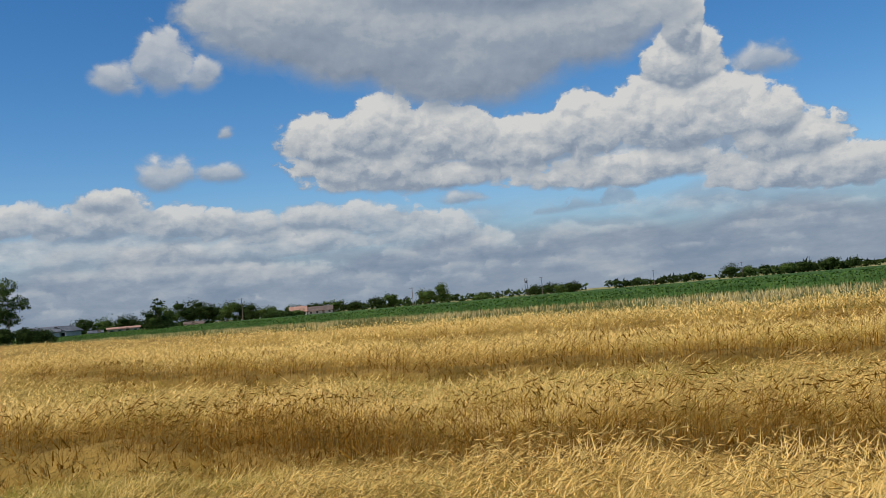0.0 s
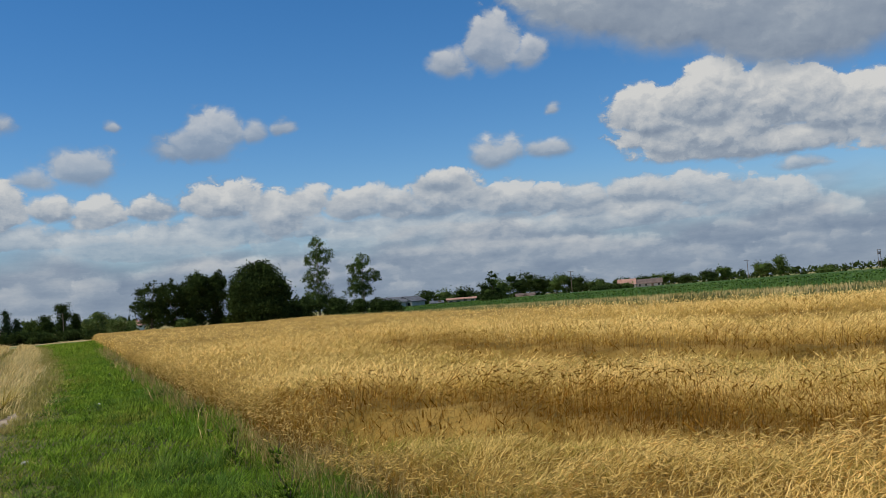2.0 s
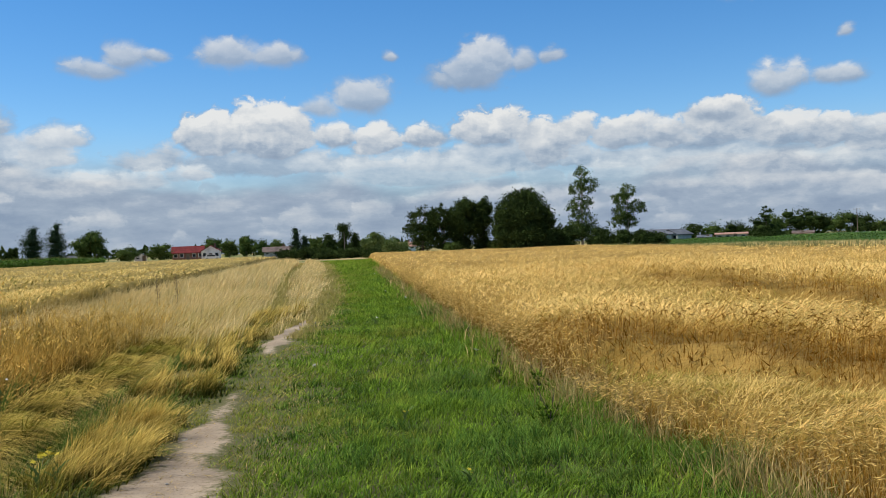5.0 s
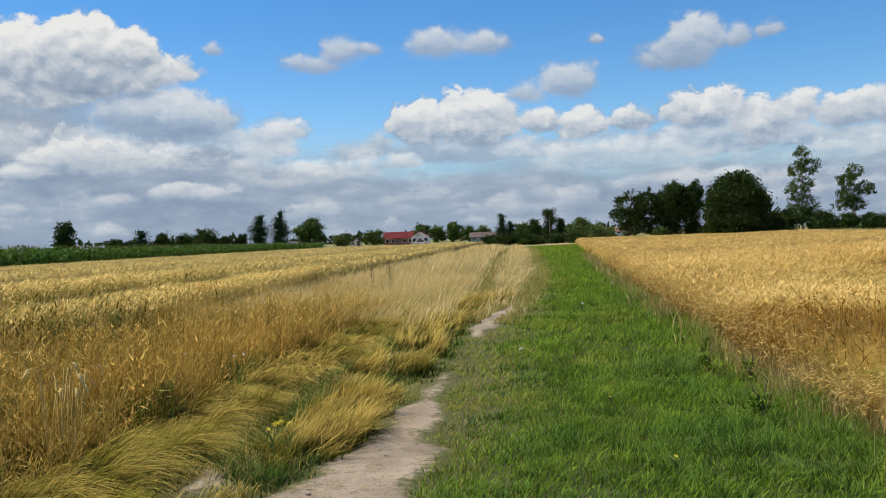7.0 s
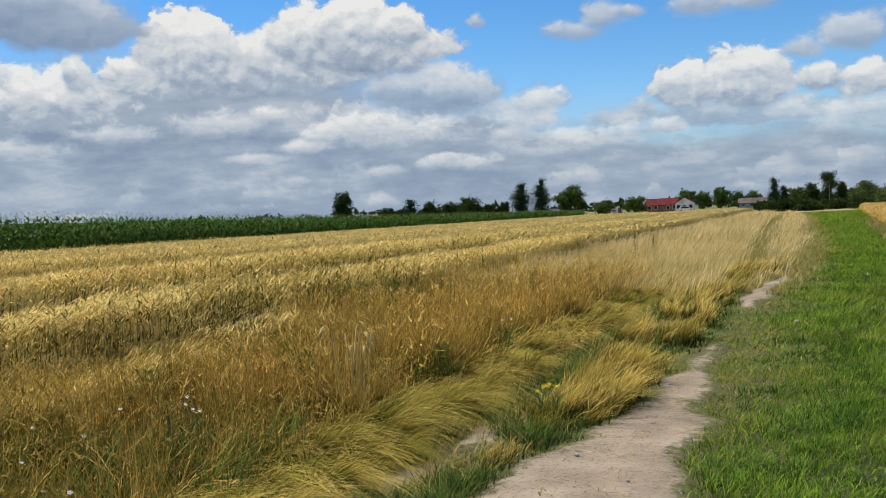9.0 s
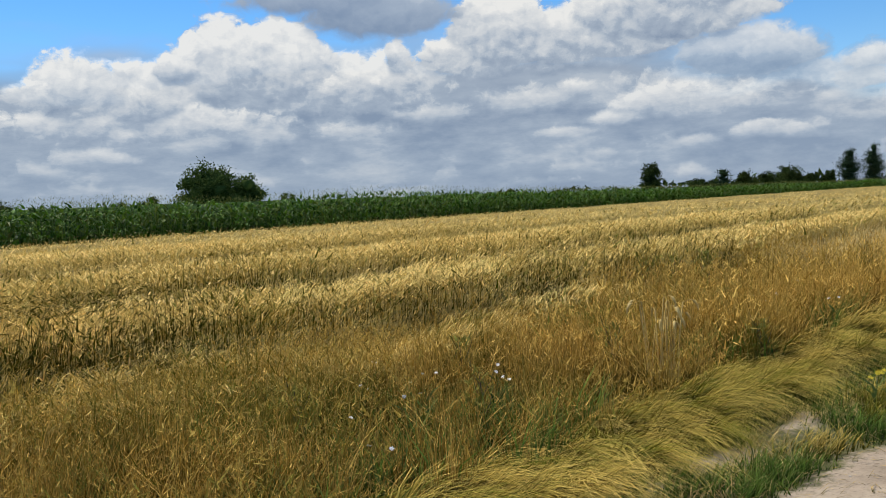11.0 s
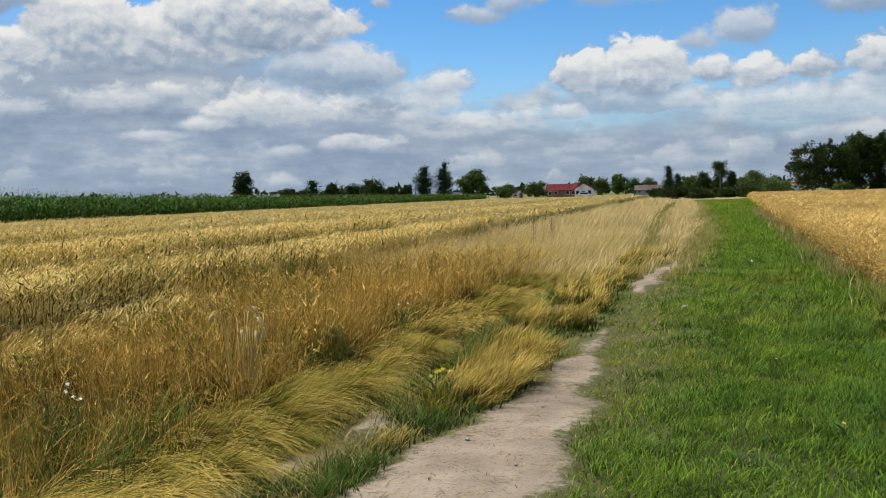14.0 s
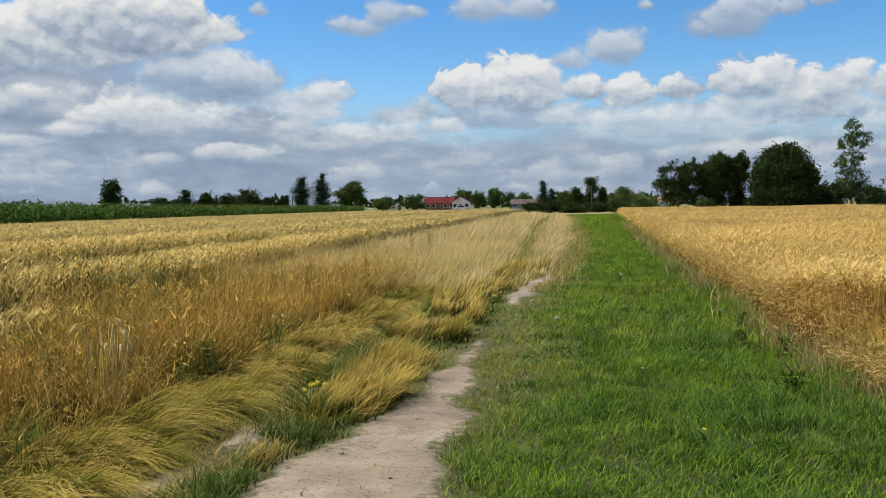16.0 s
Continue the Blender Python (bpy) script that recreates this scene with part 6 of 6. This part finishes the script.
pole((-3.1, 165.0), 4.6, "thin grey pole beside the poplars", 0, radius=0.08)
pole((147.3, 261.3), 8.0, "wooden power pole beyond the fields")
pole((211.5, 253.3), 7.3, "wooden power pole beyond the fields")
pole((314.3, 293.4), 8.6, "twin-post pole carrying a transformer", 2, True)
pole((326.6, 294.8), 8.8, "far power pole among bushes", 2)
pole((449.1, 317.5), 8.6, "far thin power pole on the skyline", radius=0.18)
pole((468, 232), 8.0, "far thin power pole on the skyline", radius=0.16)
pole((500, 290), 9.0, "far thin power pole on the skyline", radius=0.16)
pole((196, 352), 7.5, "far thin power pole on the skyline", 1)


# ---- small things by the track ----
STRAW = soil("bleached_straw", (0.56, 0.40, 0.14), (0.68, 0.50, 0.20), (0.40, 0.28, 0.11), 9.0, 0.002)
PETAL, pt_, pb_ = material("white_petal", 0.7)
pb_.inputs["Base Color"].default_value = (0.8, 0.8, 0.76, 1)
YELLOW, yt_, yb_ = material("yellow_flower", 0.7)
yb_.inputs["Base Color"].default_value = (0.62, 0.50, 0.04, 1)
STONE = soil("pale_stone", (0.36, 0.33, 0.28), (0.45, 0.42, 0.36), (0.26, 0.24, 0.20), 14.0, 0.004)
STALK = plant("flower_stalk", (0.06, 0.11, 0.03), (0.12, 0.18, 0.05), (0.2, 0.2, 0.08), 0.2, 0.3, 1.0)


def flower(where, height, heads, petal, label, size=0.018, seed=0):
    """A wild flower: a forked stalk with leaves and flat heads of petals."""
    global rng
    keep_rng, rng = rng, np.random.default_rng(seed)
    root = tagged(new("wildflower"), label, "flower")
    root.location = (where[0], where[1], 0)
    end = []
    for k in range(heads + 4):
        leafy = k >= heads
        stalk = Heap()
        v, q, t, s, tip_ = blades(np.array([[0, 0, rng.uniform(0.05, height * 0.6) if leafy else 0.0]]), np.array([0.13 if leafy else height * rng.uniform(0.85, 1.05)]), np.array([0.9 if leafy else rng.uniform(0.05, 0.3)]), rng.uniform(0, 6.28, 1), np.array([0.024 if leafy else 0.006]), 3, tip=0.6)
        stalk.add(v, q, t, np.full(len(v), 0.1), s)
        child(stalk.make("leaf" if leafy else "stalk", STALK, ("tone", "along")), root)
        end.append(tip_[0])
    for e in end[:heads]:
        bm = bmesh.new()
        m = Matrix.Translation(e) @ Euler((rng.uniform(-0.6, 0.6), rng.uniform(-0.6, 0.6), 0)).to_matrix().to_4x4()
        for k in range(9):
            a = 2 * math.pi * k / 9
            pts = [(0.2, -0.16), (0.7, -0.22), (1.0, 0.0), (0.7, 0.22), (0.2, 0.16)]
            vs = [bm.verts.new(m @ Vector((size * (p * math.cos(a) - o * math.sin(a)), size * (p * math.sin(a) + o * math.cos(a)), 0.004 * (k % 2)))) for p, o in pts]
            bm.faces.new(vs)
        head = part("flower_head", bm, petal, root)
        bm = bmesh.new()
        bmesh.ops.create_icosphere(bm, subdivisions=1, radius=size * 0.3, matrix=m @ Matrix.Diagonal((1, 1, 0.6, 1)))
        part("disc", bm, YELLOW, head, "yellow flower centre")
    rng = keep_rng
    return root


WHITE_FLOWERS = [(-4.02, 4.5, 0.55, 4), (-4.55, 4.35, 0.5, 2), (-4.3, 3.9, 0.5, 3), (-4.9, 4.0, 0.45, 2), (-4.1, 3.2, 0.5, 2), (-3.5, 2.9, 0.45, 2), (-4.0, 8.6, 0.6, 3), (-3.6, 9.4, 0.55, 3), (-4.3, 10.5, 0.6, 2), (-5.4, 4.6, 0.5, 2)]
for k, (x, y, h, heads) in enumerate(WHITE_FLOWERS):
    flower((x, y), h, heads, PETAL, "white daisy-like wildflower in the brown verge grass", 0.015, 400 + k)
for k, (x, y) in enumerate(((-2.25, 6.42), (-2.18, 6.6))):
    flower((x, y), 0.36, 5, YELLOW, "small yellow wildflower in the verge grass", 0.022, 430 + k)
for k, (x, y) in enumerate(((1.15, 26), (0.7, 31), (0.2, 19), (1.3, 44), (0.6, 52), (1.45, 12.5), (1.2, 58))):
    flower((x, y), 0.2, 3, PETAL, "tiny white clover-like flowers in the green grass", 0.02, 440 + k)


def straw_tuft(where, label):
    """Bleached cereal stalks that stand together with hooked ears."""
    global rng
    keep_rng, rng = rng, np.random.default_rng(450)
    root = tagged(new("straw_tuft"), label, "dry plant")
    root.location = (where[0], where[1], 0)
    for k in range(15):
        wood = Heap()
        x, y, a = rng.normal(0, 0.05), rng.normal(0, 0.05), rng.normal(0.3, 1.2)
        h = rng.uniform(0.62, 0.84)
        cx, cy = math.cos(a), math.sin(a)
        tube(wood, [(x, y, 0), (x + 0.03 * cx, y + 0.03 * cy, h * 0.6), (x + 0.07 * cx, y + 0.07 * cy, h), (x + 0.12 * cx, y + 0.12 * cy, h + 0.02)], [0.0065, 0.006, 0.0055, 0.005], 5)
        tube(wood, [(x + 0.12 * cx, y + 0.12 * cy, h + 0.02), (x + 0.15 * cx, y + 0.15 * cy, h + 0.015), (x + 0.175 * cx, y + 0.175 * cy, h - 0.02), (x + 0.185 * cx, y + 0.185 * cy, h - 0.06)], [0.006, 0.013, 0.012, 0.003], 6)
        child(wood.make("stalk", STRAW), root)
    rng = keep_rng
    return root


straw_tuft((-3.72, 6.1), "bleached cereal stalks with hooked ears in a tuft")


def stone(where, size, label, seed):
    r = np.random.default_rng(seed)
    bm = bmesh.new()
    bmesh.ops.create_icosphere(bm, subdivisions=2, radius=1.0)
    for v in bm.verts:
        v.co *= 1 + 0.22 * noise.noise(v.co * 1.6 + Vector((seed, 0, 0)))
        v.co = Vector((v.co.x * size, v.co.y * size * 0.75, v.co.z * size * 0.45))
    me = bpy.data.meshes.new("stone")
    bm.to_mesh(me)
    bm.free()
    me.materials.append(STONE)
    ob = tagged(new("stone", me), label, "stone")
    ob.matrix_world = pose(where[0], where[1], where[2], 0, 0, r.uniform(0, 180))
    return ob


# a dead-leaf scrap, built with the shape and colour of the pebbles
stone((-0.73, 12.68, 0.04), 0.065, "flat pale dead-leaf scrap lying in the green grass", 1)
stone((-1.6, 8.08, 0.035), 0.03, "small pale pebble on the dirt track", 2)
for k, (x, y, s) in enumerate(((-1.3, 5.1, 0.014), (-1.75, 5.6, 0.018), (-1.5, 6.1, 0.012), (-1.45, 6.6, 0.016), (-1.9, 4.9, 0.012), (-1.2, 5.8, 0.012), (-1.6, 7.4, 0.014))):
    stone((x, y, 0.03), s, "small pebble on the dirt track", 10 + k)

# loose straw and roots on the trodden soil
litter = Heap()
n = 1500
y = rng.uniform(4.0, 10.0, n)
x = track_mid(y) + rng.normal(-0.2, 0.5, n)
keep = bareness(x, y) > -0.02
x, y = x[keep], y[keep]
n = len(x)
v, q, t, s, _ = blades(np.stack([x, y, np.full(n, 0.03)], -1), np.full(n, 0.02), rng.uniform(2, 7, n), rng.uniform(0, 6.28, n), rng.uniform(0.002, 0.005, n), 3, tip=0.7, curl=1.0)
v[:, 2] = np.clip(v[:, 2], 0.02, 0.05)
litter.add(v, q, t, rng.uniform(0, 0.6, len(v)), s)
tagged(litter.make("straw_litter", M_STEM, ("tone", "along")), "scattered brown straw and rootlets on bare soil", "litter", kind="stuff")


def weed_plant(where, height, leaf_mat, label, seed, leaves=40, category="weed"):
    """A tall weed: a woody stem with side shoots, and foliage along it."""
    global rng
    keep_rng, rng = rng, np.random.default_rng(seed)
    root = tagged(new("weed_plant"), label, category)
    root.location = (where[0], where[1], 0)
    wood = Heap()
    tube(wood, [(0, 0, -0.02), (0.02, 0.01, height * 0.5), (0.01, -0.02, height)], [0.008, 0.006, 0.002], 5)
    for k in range(5):
        a, z = 2.4 * k, height * (0.35 + 0.1 * k)
        tube(wood, [(0.015, 0, z), (0.015 + 0.07 * math.cos(a), 0.07 * math.sin(a), z + 0.12), (0.015 + 0.1 * math.cos(a), 0.1 * math.sin(a), z + 0.22)], [0.004, 0.003, 0.001], 4)
    child(wood.make("stem", BARK), root)
    crown = Heap()
    z = rng.uniform(0.12, 1.0, leaves) * height
    v, q, t, s, _ = blades(np.stack([rng.normal(0, 0.05, leaves), rng.normal(0, 0.05, leaves), z], -1), rng.uniform(0.06, 0.15, leaves), rng.uniform(0.5, 1.4, leaves), rng.uniform(0, 6.28, leaves), rng.uniform(0.012, 0.026, leaves), 2, tip=0.5, droop=0.7)
    crown.add(v, q, t, np.repeat(rng.uniform(0, 0.3, leaves), len(v) // leaves), s)
    child(tagged(crown.make("foliage", leaf_mat, ("tone", "along")), kind="stuff"), root)
    rng = keep_rng
    return root


M_THISTLE = plant("grey_green_leaf", (0.12, 0.13, 0.025), (0.26, 0.25, 0.05), (0.34, 0.31, 0.10), 0.3, 0.3, 1.0)
M_DOCK = plant("rusty_seed_head", (0.12, 0.07, 0.03), (0.22, 0.13, 0.06), (0.10, 0.10, 0.04), 0.3, 0.3, 1.0)
for k, (x, y, h) in enumerate(((-6.4, 11.2, 0.8), (-6.7, 10.9, 0.75), (-6.1, 11.6, 0.75), (-6.9, 11.6, 0.7), (-6.5, 12.2, 0.75))):
    tagged(weed_plant((x, y), h, M_THISTLE, "grey-green leafy weed at the edge of the grain", 500 + k, 130), group="grey-green weeds by the grain")
for k, (x, y, h) in enumerate(((-6.05, 27.5, 1.05), (-5.7, 28.6, 1.05))):
    tagged(weed_plant((x, y), h, M_DOCK, "dark rusty dock stalk above the pale grass", 520 + k, 60), group="dock stalks on the verge")
for k, (x, y, h) in enumerate(((-4.15, 4.45, 0.5), (-5.0, 5.2, 0.55), (-4.5, 6.6, 0.5), (-3.6, 7.6, 0.45), (-4.8, 3.4, 0.5))):
    tagged(weed_plant((x, y), h, M_THISTLE, "small leafy green weed in the brown grass", 530 + k, 90), group="green weeds in the verge")
for k, (x, y, h) in enumerate(((1.45, 10.4, 0.2), (1.75, 9.6, 0.24), (1.6, 11.6, 0.24), (1.65, 15.2, 0.24), (1.5, 7.8, 0.2))):
    tagged(weed_plant((x, y), h, M_GREEN, "low leafy green weed in the grass strip", 560 + k, 60), group="green weeds in the grass strip")
for k, (x, y) in enumerate(((0.62, 6.05), (1.05, 22.5), (0.3, 8.4))):
    flower((x, y), 0.14, 2, YELLOW, "small yellow flower in the green grass strip", 0.016, 580 + k)
